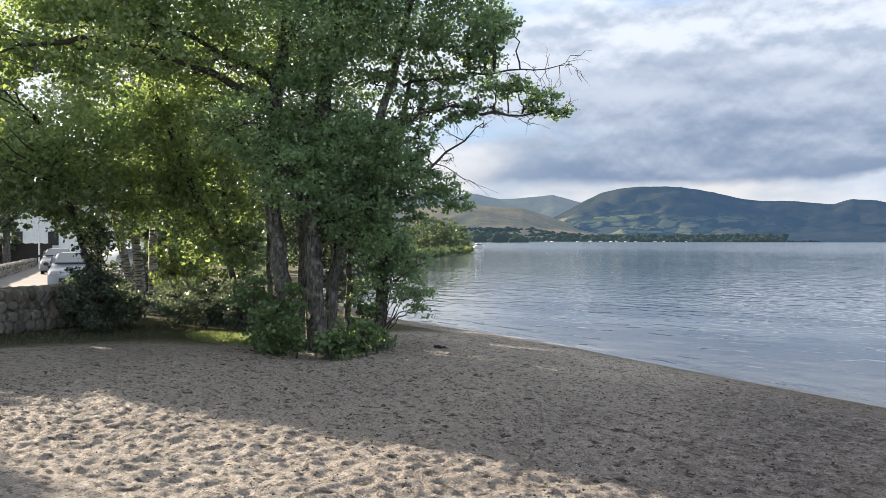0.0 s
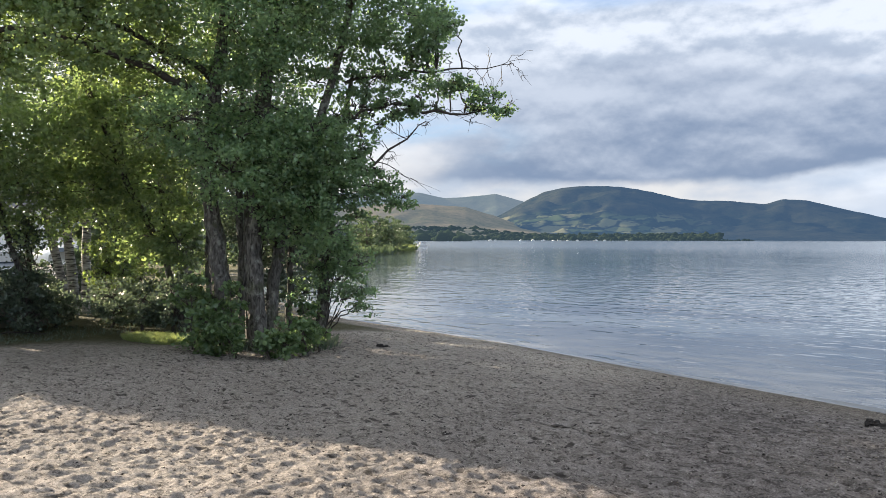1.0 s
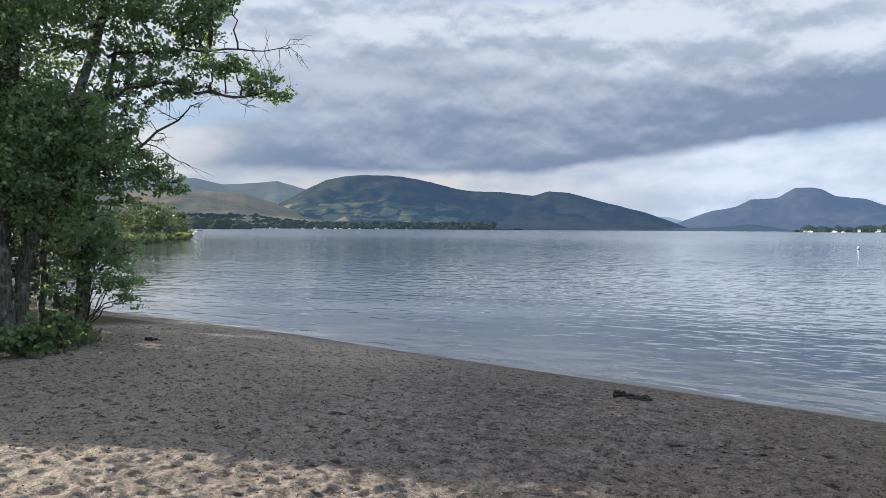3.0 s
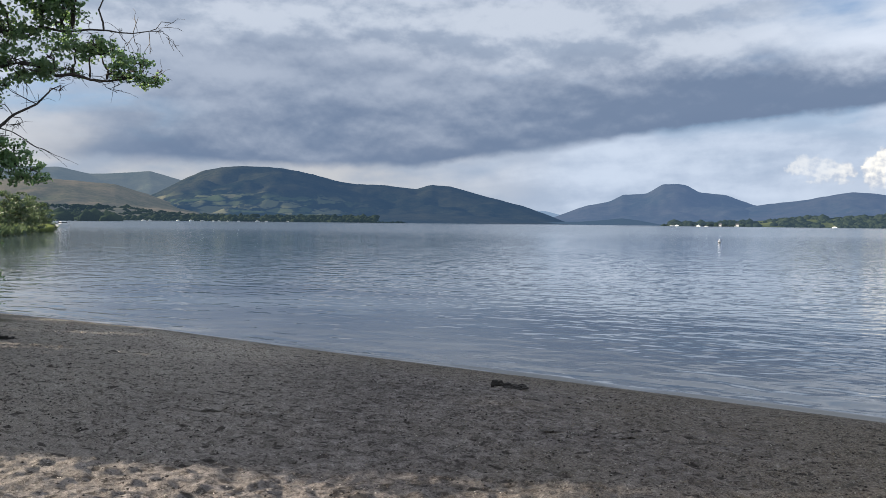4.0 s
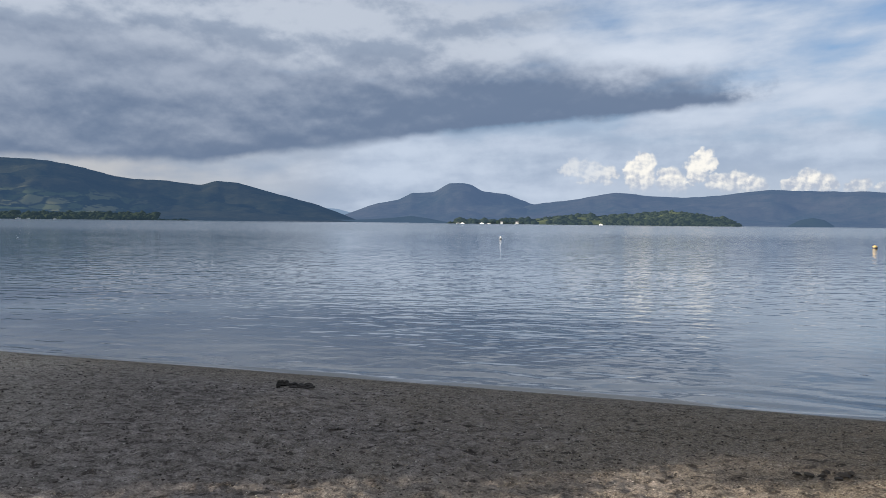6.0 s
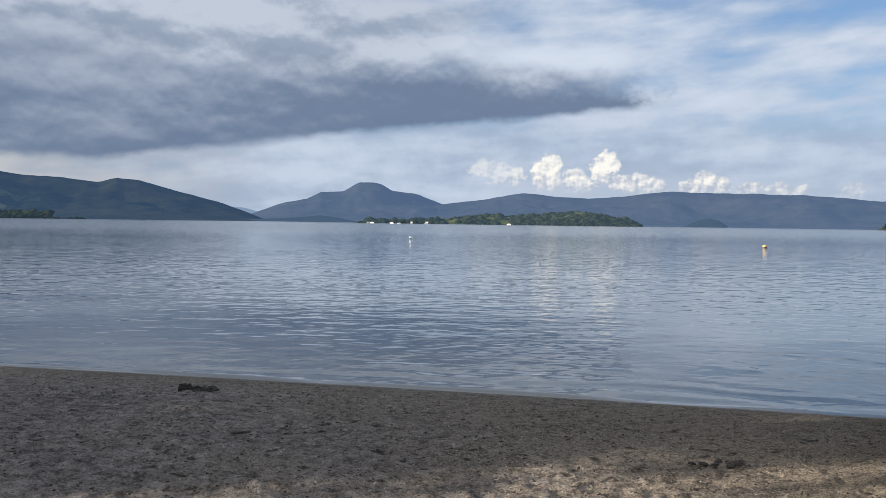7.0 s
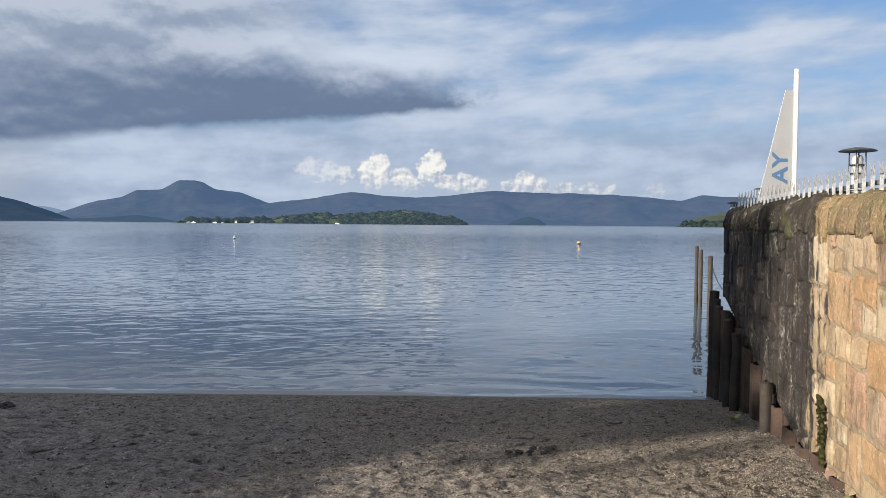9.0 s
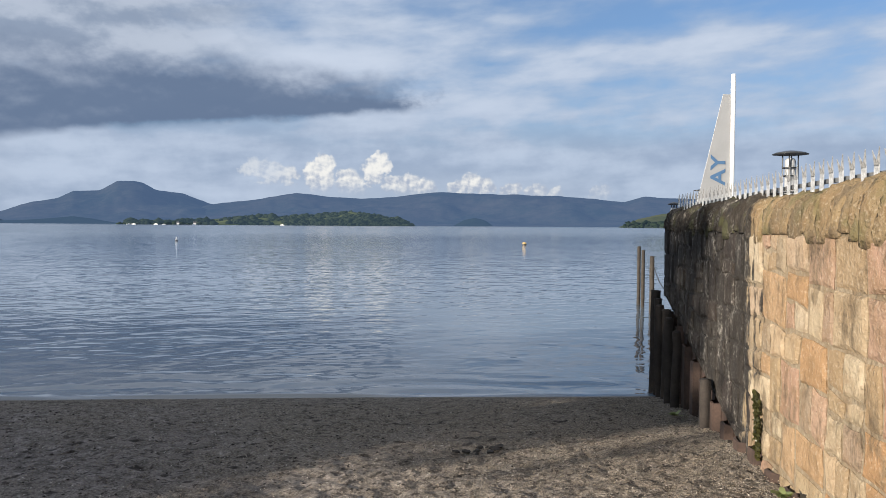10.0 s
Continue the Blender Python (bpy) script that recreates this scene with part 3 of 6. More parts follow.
def spaced(lo, hi, step, far_lo, far_hi, growth=1.22):
    """Even steps from lo to hi, then growing steps outward."""
    mid = list(np.arange(lo, hi + step / 2, step))
    for sign, end, far in ((1, hi, far_hi), (-1, lo, far_lo)):
        s, q = step, mid[-1] if sign > 0 else mid[0]
        while sign * (far - q) > 0:
            s *= growth
            q = q + sign * min(s, 300)
            mid.append(q)
        mid.sort()
    return np.array(mid)


def build_ground():
    xs = spaced(-9.6, 6.9, 0.025, -4600, 4600)
    ys = np.concatenate([spaced(2.6, 6.5, 0.019, -1500, 6.5), spaced(6.525, 13.0, 0.027, 6.52, 4700)])
    X, Y = np.meshgrid(xs, ys, indexing="ij")
    Z = land(X, Y)
    d = (shore(X) - Y) * 0.88
    near = np.clip((X + 9.8) / 0.4, 0, 1) * np.clip((7.1 - X) / 0.4, 0, 1) * np.clip((Y - 2.45) / 0.35, 0, 1) * np.clip((13.15 - Y) / 0.4, 0, 1)
    dry = near * np.clip((d - 0.6) / 3.5, 0, 1) * np.clip((8 + 3 - np.abs(X + 1)) / 2, 0, 1)
    Z += dry * (0.03 * lattice(X, Y, 0.9, 1) + 0.014 * lattice(X * 0.6, Y * 1.1, 0.21, 2) - 0.018 * np.abs(lattice(X * 0.8, Y, 0.15, 3)) - 0.026 * np.abs(lattice(X * 0.75 + 0.3 * Y, Y * 1.1, 0.082, 12)) - 0.024 * np.abs(lattice(X * 0.8, Y * 1.1 - 0.2 * X, 0.054, 14)) + 0.012 * lattice(X * 0.9, Y, 0.040, 16))
    Z += near * np.clip(d, 0, 1) * (0.012 * lattice(X, Y, 0.3, 4) + 0.018 * lattice(X, Y, 0.10, 5) + 0.022 * lattice(X, Y, 0.055, 15)) * (np.abs(X) < 14)
    # heaped edge where wavelets end
    Z += 0.02 * np.exp(-((d - 0.35) / 0.18) ** 2) * (0.7 + lattice(X, Y, 0.5, 6)) * (np.abs(X) < 14)
    # footprints: a hollow with a pushed-up rim
    r2 = np.random.default_rng(11)
    for _ in range(1100):
        px, py = r2.uniform(-9.5, 6.5), r2.uniform(2.3, 12.5)
        dd = (np.interp(px, SHORE_X, SHORE_Y) - py) * 0.88
        if dd < 0.9 or r2.random() > 0.30 + dd / 7:
            continue
        ang, la, lb = r2.uniform(0, math.pi), r2.uniform(0.05, 0.10), r2.uniform(0.028, 0.045)
        i0, i1 = np.searchsorted(xs, (px - 0.35, px + 0.35))
        j0, j1 = np.searchsorted(ys, (py - 0.35, py + 0.35))
        qx, qy = X[i0:i1, j0:j1] - px, Y[i0:i1, j0:j1] - py
        u, v = (qx * math.cos(ang) + qy * math.sin(ang)) / la, (qy * math.cos(ang) - qx * math.sin(ang)) / lb
        q = u * u + v * v
        depth = min(1.0, 0.35 + dd / 6) * r2.uniform(0.004, 0.010)
        Z[i0:i1, j0:j1] += depth * (0.55 * np.exp(-((np.sqrt(q) - 1.35) / 0.4) ** 2) - np.exp(-q * 0.9))
    # small scuffs, some darkened for turned-up wet sand and hollow shade
    damp_shade = np.zeros_like(Z)
    for _ in range(9000):
        px, py = r2.uniform(-9.5, 6.5), r2.uniform(2.5, 13.0)
        dd = (np.interp(px, SHORE_X, SHORE_Y) - py) * 0.88
        if dd < 0.5:
            continue
        ra, rb, ang = r2.uniform(0.03, 0.085), r2.uniform(0.016, 0.032), r2.normal(0, 0.5)
        i0, i1 = np.searchsorted(xs, (px - 0.14, px + 0.14))
        j0, j1 = np.searchsorted(ys, (py - 0.14, py + 0.14))
        qx, qy = X[i0:i1, j0:j1] - px, Y[i0:i1, j0:j1] - py
        u, v = (qx * math.cos(ang) + qy * math.sin(ang)) / ra, (qy * math.cos(ang) - qx * math.sin(ang)) / rb
        q = np.exp(-(u * u + v * v))
        Z[i0:i1, j0:j1] -= q * r2.uniform(0.002, 0.009)
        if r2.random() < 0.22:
            damp_shade[i0:i1, j0:j1] = np.maximum(damp_shade[i0:i1, j0:j1], q * r2.uniform(0.4, 1.0))
    nx, ny = X.shape
    i, j = np.meshgrid(np.arange(nx - 1), np.arange(ny - 1), indexing="ij")
    f = np.stack([i * ny + j, (i + 1) * ny + j, (i + 1) * ny + j + 1, i * ny + j + 1], -1).reshape(-1, 4)
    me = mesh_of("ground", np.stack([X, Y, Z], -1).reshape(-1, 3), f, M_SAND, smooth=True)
    wet = np.clip(1 - Z / (0.016 + 0.018 * np.clip((X + 6) / 5, 0, 1)), 0, 1)
    turf = np.clip((-X - 9.8) / 1.5 + np.clip(-X - 11.5, 0, 1.5) + 2.2 * lattice(X, Y, 1.3, 8) + np.clip((Y - 8.2) / 2, -1, 0.5), 0, 1) * (X < -8.5) * (d > 1.0) + (Y < -6) * 1.0
    grit = np.clip((X + 1.0) / 4.5 + 0.6 * lattice(X, Y, 0.8, 9), 0.1, 1.0)
    grit = np.maximum(grit, np.clip(1.2 - d / 1.3, 0, 1))
    for name, vals in (("wet", wet), ("pale", np.clip((-X - 1.5) / 3.0, 0, 1) * np.clip(0.55 + 0.3 * lattice(X, Y, 0.7, 23), 0, 1) * (X > -12) + (1 - np.clip((-X - 3.5) / 2.5, 0, 1) * 0.3) * np.clip(1.25 - d / 3.6, 0, 1) * np.clip((-X - 2.5) / 2.5, 0, 1) * (d > 0.35) * (X > -9.5) * np.clip(0.75 + 0.9 * lattice(X, Y, 0.6, 19), 0, 1)), ("turf", np.clip(turf, 0, 1)), ("grit", grit), ("damp_shade", damp_shade)):
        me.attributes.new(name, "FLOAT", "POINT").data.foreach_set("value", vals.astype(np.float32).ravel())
    tagged(part("ground", me), "trodden pale sand beach, wet along the lake", "ground", kind="structure")
    v = np.array([(-4700, -100, 0), (4700, -100, 0), (4700, 4750, 0), (-4700, 4750, 0)], float)
    w = part("water", mesh_of("water", v, np.array([[0, 1, 2, 3]]), M_WATER))
    tagged(w, "calm rippled blue-grey lake water", "water", kind="structure")

    # wavelets lapping along the beach
    q, off = np.arange(-13.0, 7.2, 0.06), np.arange(-0.25, 4.6, 0.04)
    Q, O = np.meshgrid(q, off, indexing="ij")
    wy = shore(Q) + O * 1.13
    bow = 0.5 * lattice(Q + 50, O * 0 + 3, 1.7, 61) + 0.25 * lattice(Q + 50, O + 9, 0.8, 62)
    swell = np.sin(2 * np.pi * (O + bow) / (0.55 + 0.10 * O)) * (0.5 + lattice(Q + 20, O + 5, 1.1, 63))
    wz = 0.003 + 0.008 * swell * np.exp(-np.abs(O - 0.8) / 1.6) + 0.028 * np.exp(-((O - 0.06 - 0.2 * bow) / 0.06) ** 2) * (0.6 + lattice(Q, O * 0, 0.9, 64))
    edge = np.minimum(np.minimum((Q + 13.0) / 1.5, (7.1 - Q) / 0.3), (4.5 - O) / 1.2)
    wz = wz - 0.02 * (1 - np.clip(edge, 0, 1))
    nx, ny = Q.shape
    i, j = np.meshgrid(np.arange(nx - 1), np.arange(ny - 1), indexing="ij")
    f = np.stack([i * ny + j, (i + 1) * ny + j, (i + 1) * ny + j + 1, i * ny + j + 1], -1).reshape(-1, 4)
    me = mesh_of("water_edge", np.stack([Q, wy, wz], -1).reshape(-1, 3), f, M_WATER, smooth=True)
    me.attributes.new("shoal", "FLOAT", "POINT").data.foreach_set("value", (np.clip(1 - O / 4.3, 0, 1) ** 1.3 * np.clip(np.minimum((Q + 12.8) / 2.5, (7.0 - Q) / 2.5), 0, 1)).astype(np.float32).ravel())
    tagged(part("water_edge", me), "small wavelets lapping along the sand", "water", kind="structure")


build_ground()


# ---- the far shore ----
def ridge(name, knots, near, crest, mat, label, rough=1.0, seed=1, back=1.2, foot=1.0):
    """Hills along a sweep of bearings: skyline knots are (bearing, height angle) in degrees."""
    k = np.array(knots, float)
    az = np.arange(k[0, 0], k[-1, 0] + 0.01, 0.12)
    el = np.interp(az, k[:, 0], k[:, 1])
    ker = np.exp(-np.linspace(-2, 2, 5) ** 2)
    el = np.convolve(np.pad(el, 2, mode="edge"), ker / ker.sum(), "valid")
    el = el + 0.07 * rough * (lattice(az + 100, az * 0 + seed, 0.9, seed + 5) + 0.6 * lattice(az + 100, az * 0 + seed, 0.35, seed + 6)) * np.clip(el / 0.8, 0, 1)
    t = np.concatenate([np.linspace(0, 1, 46), np.linspace(1.04, back, 5)])
    A, T = np.meshgrid(np.radians(az), t, indexing="ij")
    R = near + (crest - near) * T
    top = crest * np.tan(np.radians(el))[:, None] + 1.94
    up = np.where(T <= 1, (1 - np.cos(np.pi * np.clip(T, 0, 1) ** foot)) / 2 * 0.45 + 0.55 * np.clip(T, 0, 1) ** 1.25, 1 - (T - 1) * 2.2)
    x, y = R * np.sin(A), R * np.cos(A)
    n = lattice(x + 9000, y + 9000, 260, seed) + 0.5 * lattice(x + 9000, y + 9000, 110, seed + 1) + 0.25 * lattice(x + 9000, y + 9000, 45, seed + 2)
    z = top * up + n * top * 0.40 * rough * np.sin(np.pi * np.clip(T, 0, 1))
    z -= 3.0 * (T == 0)
    nx, ny = A.shape
    i, j = np.meshgrid(np.arange(nx - 1), np.arange(ny - 1), indexing="ij")
    f = np.stack([i * ny + j, (i + 1) * ny + j, (i + 1) * ny + j + 1, i * ny + j + 1], -1).reshape(-1, 4)
    ob = part(name, mesh_of(name, np.stack([x, y, z], -1).reshape(-1, 3), f, mat, smooth=True))
    return tagged(ob, label, "hills", kind="structure")


# Fourth argument is the glowing haze colour, fifth its share.
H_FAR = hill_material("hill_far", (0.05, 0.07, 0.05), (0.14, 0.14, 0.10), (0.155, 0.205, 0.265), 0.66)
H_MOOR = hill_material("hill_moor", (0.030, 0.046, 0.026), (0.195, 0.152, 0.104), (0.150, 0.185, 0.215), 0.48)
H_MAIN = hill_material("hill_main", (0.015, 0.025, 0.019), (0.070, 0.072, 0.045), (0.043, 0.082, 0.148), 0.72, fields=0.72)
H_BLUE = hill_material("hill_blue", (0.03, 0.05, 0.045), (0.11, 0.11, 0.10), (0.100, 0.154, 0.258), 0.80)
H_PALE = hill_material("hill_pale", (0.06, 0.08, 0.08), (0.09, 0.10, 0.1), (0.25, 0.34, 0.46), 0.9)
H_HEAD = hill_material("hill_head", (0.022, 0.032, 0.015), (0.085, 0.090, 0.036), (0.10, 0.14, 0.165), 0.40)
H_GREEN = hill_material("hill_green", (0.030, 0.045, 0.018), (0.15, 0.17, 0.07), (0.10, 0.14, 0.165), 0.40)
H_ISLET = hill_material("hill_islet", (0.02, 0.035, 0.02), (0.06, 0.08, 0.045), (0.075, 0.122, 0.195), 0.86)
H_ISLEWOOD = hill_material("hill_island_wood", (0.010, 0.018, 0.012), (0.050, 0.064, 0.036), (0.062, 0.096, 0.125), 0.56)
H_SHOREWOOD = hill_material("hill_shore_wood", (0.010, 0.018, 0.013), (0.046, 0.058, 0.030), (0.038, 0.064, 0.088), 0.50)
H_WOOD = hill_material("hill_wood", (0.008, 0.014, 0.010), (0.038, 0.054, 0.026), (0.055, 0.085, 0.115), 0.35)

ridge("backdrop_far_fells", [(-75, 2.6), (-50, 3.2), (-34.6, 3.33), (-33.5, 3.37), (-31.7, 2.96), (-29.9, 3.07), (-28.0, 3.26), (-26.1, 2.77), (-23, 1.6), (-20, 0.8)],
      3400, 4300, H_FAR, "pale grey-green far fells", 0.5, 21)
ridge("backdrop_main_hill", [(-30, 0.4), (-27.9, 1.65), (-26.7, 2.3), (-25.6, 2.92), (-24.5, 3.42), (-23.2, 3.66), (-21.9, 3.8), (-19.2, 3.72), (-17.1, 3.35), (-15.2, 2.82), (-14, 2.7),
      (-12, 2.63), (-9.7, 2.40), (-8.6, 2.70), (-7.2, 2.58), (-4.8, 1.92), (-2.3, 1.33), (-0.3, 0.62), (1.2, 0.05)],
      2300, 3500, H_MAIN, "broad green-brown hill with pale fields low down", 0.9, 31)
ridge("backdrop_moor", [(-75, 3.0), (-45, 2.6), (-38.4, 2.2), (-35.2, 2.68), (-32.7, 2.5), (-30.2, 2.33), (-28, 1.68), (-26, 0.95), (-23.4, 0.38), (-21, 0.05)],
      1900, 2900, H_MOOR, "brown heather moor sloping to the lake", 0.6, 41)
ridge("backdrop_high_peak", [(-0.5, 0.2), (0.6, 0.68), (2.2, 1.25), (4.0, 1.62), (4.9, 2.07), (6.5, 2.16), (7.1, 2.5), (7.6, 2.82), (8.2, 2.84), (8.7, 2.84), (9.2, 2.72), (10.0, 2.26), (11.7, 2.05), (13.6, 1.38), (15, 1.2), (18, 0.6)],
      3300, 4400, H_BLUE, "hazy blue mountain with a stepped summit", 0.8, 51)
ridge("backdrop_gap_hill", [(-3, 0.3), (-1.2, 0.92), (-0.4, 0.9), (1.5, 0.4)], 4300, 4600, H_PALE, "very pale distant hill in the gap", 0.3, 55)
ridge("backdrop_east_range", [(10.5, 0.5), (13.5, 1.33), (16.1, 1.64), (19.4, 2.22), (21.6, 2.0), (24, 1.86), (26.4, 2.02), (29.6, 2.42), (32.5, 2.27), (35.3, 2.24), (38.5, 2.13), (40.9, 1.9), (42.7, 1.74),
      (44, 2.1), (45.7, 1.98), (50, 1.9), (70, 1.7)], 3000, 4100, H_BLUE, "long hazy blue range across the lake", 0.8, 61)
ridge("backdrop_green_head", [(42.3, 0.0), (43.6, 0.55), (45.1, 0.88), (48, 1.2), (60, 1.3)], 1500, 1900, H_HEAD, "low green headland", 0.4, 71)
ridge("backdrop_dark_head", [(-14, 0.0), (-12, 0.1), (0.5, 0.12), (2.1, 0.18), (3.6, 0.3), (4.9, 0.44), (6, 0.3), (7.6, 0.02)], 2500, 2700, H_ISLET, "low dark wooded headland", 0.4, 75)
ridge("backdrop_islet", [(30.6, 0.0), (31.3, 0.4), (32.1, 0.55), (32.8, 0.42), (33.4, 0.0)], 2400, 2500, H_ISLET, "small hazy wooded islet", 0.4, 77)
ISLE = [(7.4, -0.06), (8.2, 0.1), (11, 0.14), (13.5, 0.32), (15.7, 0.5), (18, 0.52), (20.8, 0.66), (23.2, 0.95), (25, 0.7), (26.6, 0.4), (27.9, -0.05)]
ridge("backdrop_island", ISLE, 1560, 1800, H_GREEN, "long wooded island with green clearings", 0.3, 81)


def lumps(name, places, sizes, mat, label):
    """Far woods: many small lumpy crowns in one mesh."""
    bm = bmesh.new()
    bmesh.ops.create_icosphere(bm, subdivisions=1, radius=1.0)
    base = np.array([v.co[:] for v in bm.verts])
    fac = np.array([[v.index for v in f.verts] for f in bm.faces])
    bm.free()
    n, m = len(places), len(base)
    grow = 1 + 0.75 * (rng.random((n, m, 1)) - 0.5)
    v = places[:, None] + base[None] * grow * sizes[:, None, :]
    f = (fac[None] + (np.arange(n) * m)[:, None, None]).reshape(-1, 3)
    ob = part(name, mesh_of(name, v.reshape(-1, 3), f, mat))
    return tagged(ob, label, "woods", kind="stuff")


def woods(name, az0, az1, r0, r1, count, h, mat, label, height=None, glades=0.5):
    a, r = np.radians(rng.uniform(az0, az1, count)), rng.uniform(r0, r1, count)
    stand = lattice(np.degrees(a) + 200, r * 0.02, 0.9, 91) < glades
    a, r = a[stand], r[stand]
    count = len(a)
    tall = 0.22 + 1.25 * np.clip(lattice(np.degrees(a) + 300, r * 0.01, 0.35, 95) + 0.5, 0, 1)
    s = (rng.uniform(0.45, 1.1, count) * tall)[:, None] * h * np.array([[1.25, 1.25, 0.85]]) * rng.uniform(0.7, 1.25, (count, 3))
    z = s[:, 2] * 0.30 + (height(np.degrees(a), r) if height else 0)
    return lumps(name, np.stack([r * np.sin(a), r * np.cos(a), z], -1), s, mat, label)


def isle_height(a, r):
    el = np.interp(a, [k[0] for k in ISLE], [k[1] for k in ISLE])
    t = np.clip((r - 1560) / 240, 0, 1)
    return np.maximum((1800 * np.tan(np.radians(el)) + 1.94) * t ** 1.1, 0)


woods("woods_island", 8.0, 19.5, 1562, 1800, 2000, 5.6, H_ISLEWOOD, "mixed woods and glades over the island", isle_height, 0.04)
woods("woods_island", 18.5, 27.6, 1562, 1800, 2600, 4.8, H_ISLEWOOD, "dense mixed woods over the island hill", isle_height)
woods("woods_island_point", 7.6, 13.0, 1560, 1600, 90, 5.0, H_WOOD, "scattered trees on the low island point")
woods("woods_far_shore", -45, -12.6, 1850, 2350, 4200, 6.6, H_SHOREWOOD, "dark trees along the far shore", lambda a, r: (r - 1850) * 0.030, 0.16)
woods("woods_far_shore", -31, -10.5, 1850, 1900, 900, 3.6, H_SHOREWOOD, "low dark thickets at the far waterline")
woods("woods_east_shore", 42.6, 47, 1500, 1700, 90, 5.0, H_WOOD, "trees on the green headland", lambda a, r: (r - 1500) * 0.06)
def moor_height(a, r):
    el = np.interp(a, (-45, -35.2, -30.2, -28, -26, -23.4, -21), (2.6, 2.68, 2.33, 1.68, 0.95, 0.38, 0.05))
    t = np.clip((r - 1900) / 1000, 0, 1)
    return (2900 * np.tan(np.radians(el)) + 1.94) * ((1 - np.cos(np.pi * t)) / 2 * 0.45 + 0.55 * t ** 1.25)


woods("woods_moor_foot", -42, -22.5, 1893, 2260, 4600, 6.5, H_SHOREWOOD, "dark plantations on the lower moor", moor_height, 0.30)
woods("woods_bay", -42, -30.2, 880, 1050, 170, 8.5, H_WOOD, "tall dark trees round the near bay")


# ---- trees ----
def grow(name, at, label, trunks, limbs, blobs, density, leaf, mat, bark, twigs=5, category="tree", trunk_name="trunk"):
    """A tree: trunks as [(points, radii)], limbs as [(from, to, radius, bow)], leaf blobs as (x, y, z, r)."""
    root = thing(name, at, label, category)
    o = np.asarray(at, float)
    for pts, radii in trunks:
        p = np.array(pts, float)
        t = np.linspace(0, len(p) - 1, len(p) * 4)
        pp = np.stack([np.interp(t, np.arange(len(p)), p[:, c]) for c in range(3)], -1)
        pp[1:-1] += rng.standard_normal((len(pp) - 2, 3)) * (0.006 if bark is M_BIRCH else 0.014)
        rr = np.interp(t, np.arange(len(p)), radii)
        rr[0] *= 1.25
        v, f = tube(pp - o, rr, 10, 0.06)
        part(trunk_name, mesh_of(trunk_name, v, f, bark, True), None, root)
    wood = []

    def limb(p, radii, sides):
        v, f = tube(p - o, radii, sides, 0.05)
        part("limb", mesh_of("limb", v, f, M_TWIG, True), None, root)

    for a, b, r, sag in limbs:
        p = bend(a, b, 9, sag, 0.03)
        limb(p, np.linspace(r, r * 0.25, 9), 6)
        for q in np.repeat(p[2:], 2, 0):
            e = q + rng.standard_normal(3) * np.array([0.22, 0.22, 0.16])
            wood.append(tube(bend(q, e, 5, 0.04, 0.03) - o, np.linspace(max(r * 0.2, 0.006), 0.004, 5), 4))
            for _ in range(3):
                g = q + (e - q) * rng.uniform(0.3, 0.9)
                wood.append(tube(bend(g, g + (e - q) * 0.5 + rng.standard_normal(3) * 0.10, 4, 0.02, 0.02) - o, np.array([0.005, 0.004, 0.003, 0.002]), 3))
    boughs = [bend(a, b, 9, sag) for a, b, _, sag in limbs]
    stems = np.concatenate([np.array(p, float)[1:] for p, _ in trunks] + [p[1:] for p in boughs])
    cents = []
    for x, y, z, r in blobs:
        c = np.array((x, y, z))
        low = stems[stems[:, 2] < z + 0.2]
        low = low if len(low) else stems
        s = low[np.argmin(np.linalg.norm(low - c, axis=1))]
        if np.linalg.norm(s - c) > 0.15:
            limb(bend(s, c, 8, 0.1, 0.025), np.linspace(0.010 + r * 0.025, 0.007, 8), 5)
        pts, sprays = in_blob(int(density * r ** 2 * (0.75 if r < 0.42 else 1.0)), c, r)
        cents.append(pts)
        for e in sprays[rng.permutation(len(sprays))[: int(twigs + 8 * r)]]:
            wood.append(tube(bend(c, e, 4, 0.04, 0.03) - o, np.array([0.010, 0.007, 0.005, 0.003]), 4))
    v, f = join(wood)
    tagged(part("twig", mesh_of("twig", v, f, M_TWIG, True), None, root), kind="stuff")
    v, f = leaves(np.concatenate(cents) - o, leaf, mat is M_FARLEAF or leaf > 0.08)
    tagged(part("crown", mesh_of("crown", v, f, mat), None, root), kind="stuff")
    return root


ALDER_MAIN = [
    (-8.5, 8.9, 5.3, 1.05), (-7.8, 9.6, 5.5, 0.96), (-7.0, 10.1, 5.4, 0.65), (-8.7, 8.1, 5.0, 0.92), (-8.5, 8.9, 6.7, 1.48), (-7.5, 9.8, 6.6, 1.05),
    (-9.0, 8.0, 6.2, 1.02), (-8.6, 8.5, 3.9, 0.68), (-8.3, 9.5, 4.4, 0.40), (-8.4, 9.0, 3.1, 0.79), (-8.5, 7.9, 2.9, 0.62), (-8.0, 9.4, 2.8, 0.61),
    (-8.3, 9.1, 2.1, 0.52), (-8.9, 7.4, 3.6, 0.57),
    (-8.13, 8.48, 3.33, 0.49), (-7.86, 8.92, 3.52, 0.42), (-8.32, 8.21, 2.66, 0.38), (-7.99, 8.94, 2.44, 0.42), (-7.79, 9.22, 3.04, 0.39), (-8.33, 8.57, 2.26, 0.28), (-8.45, 8.00, 3.39, 0.37)]
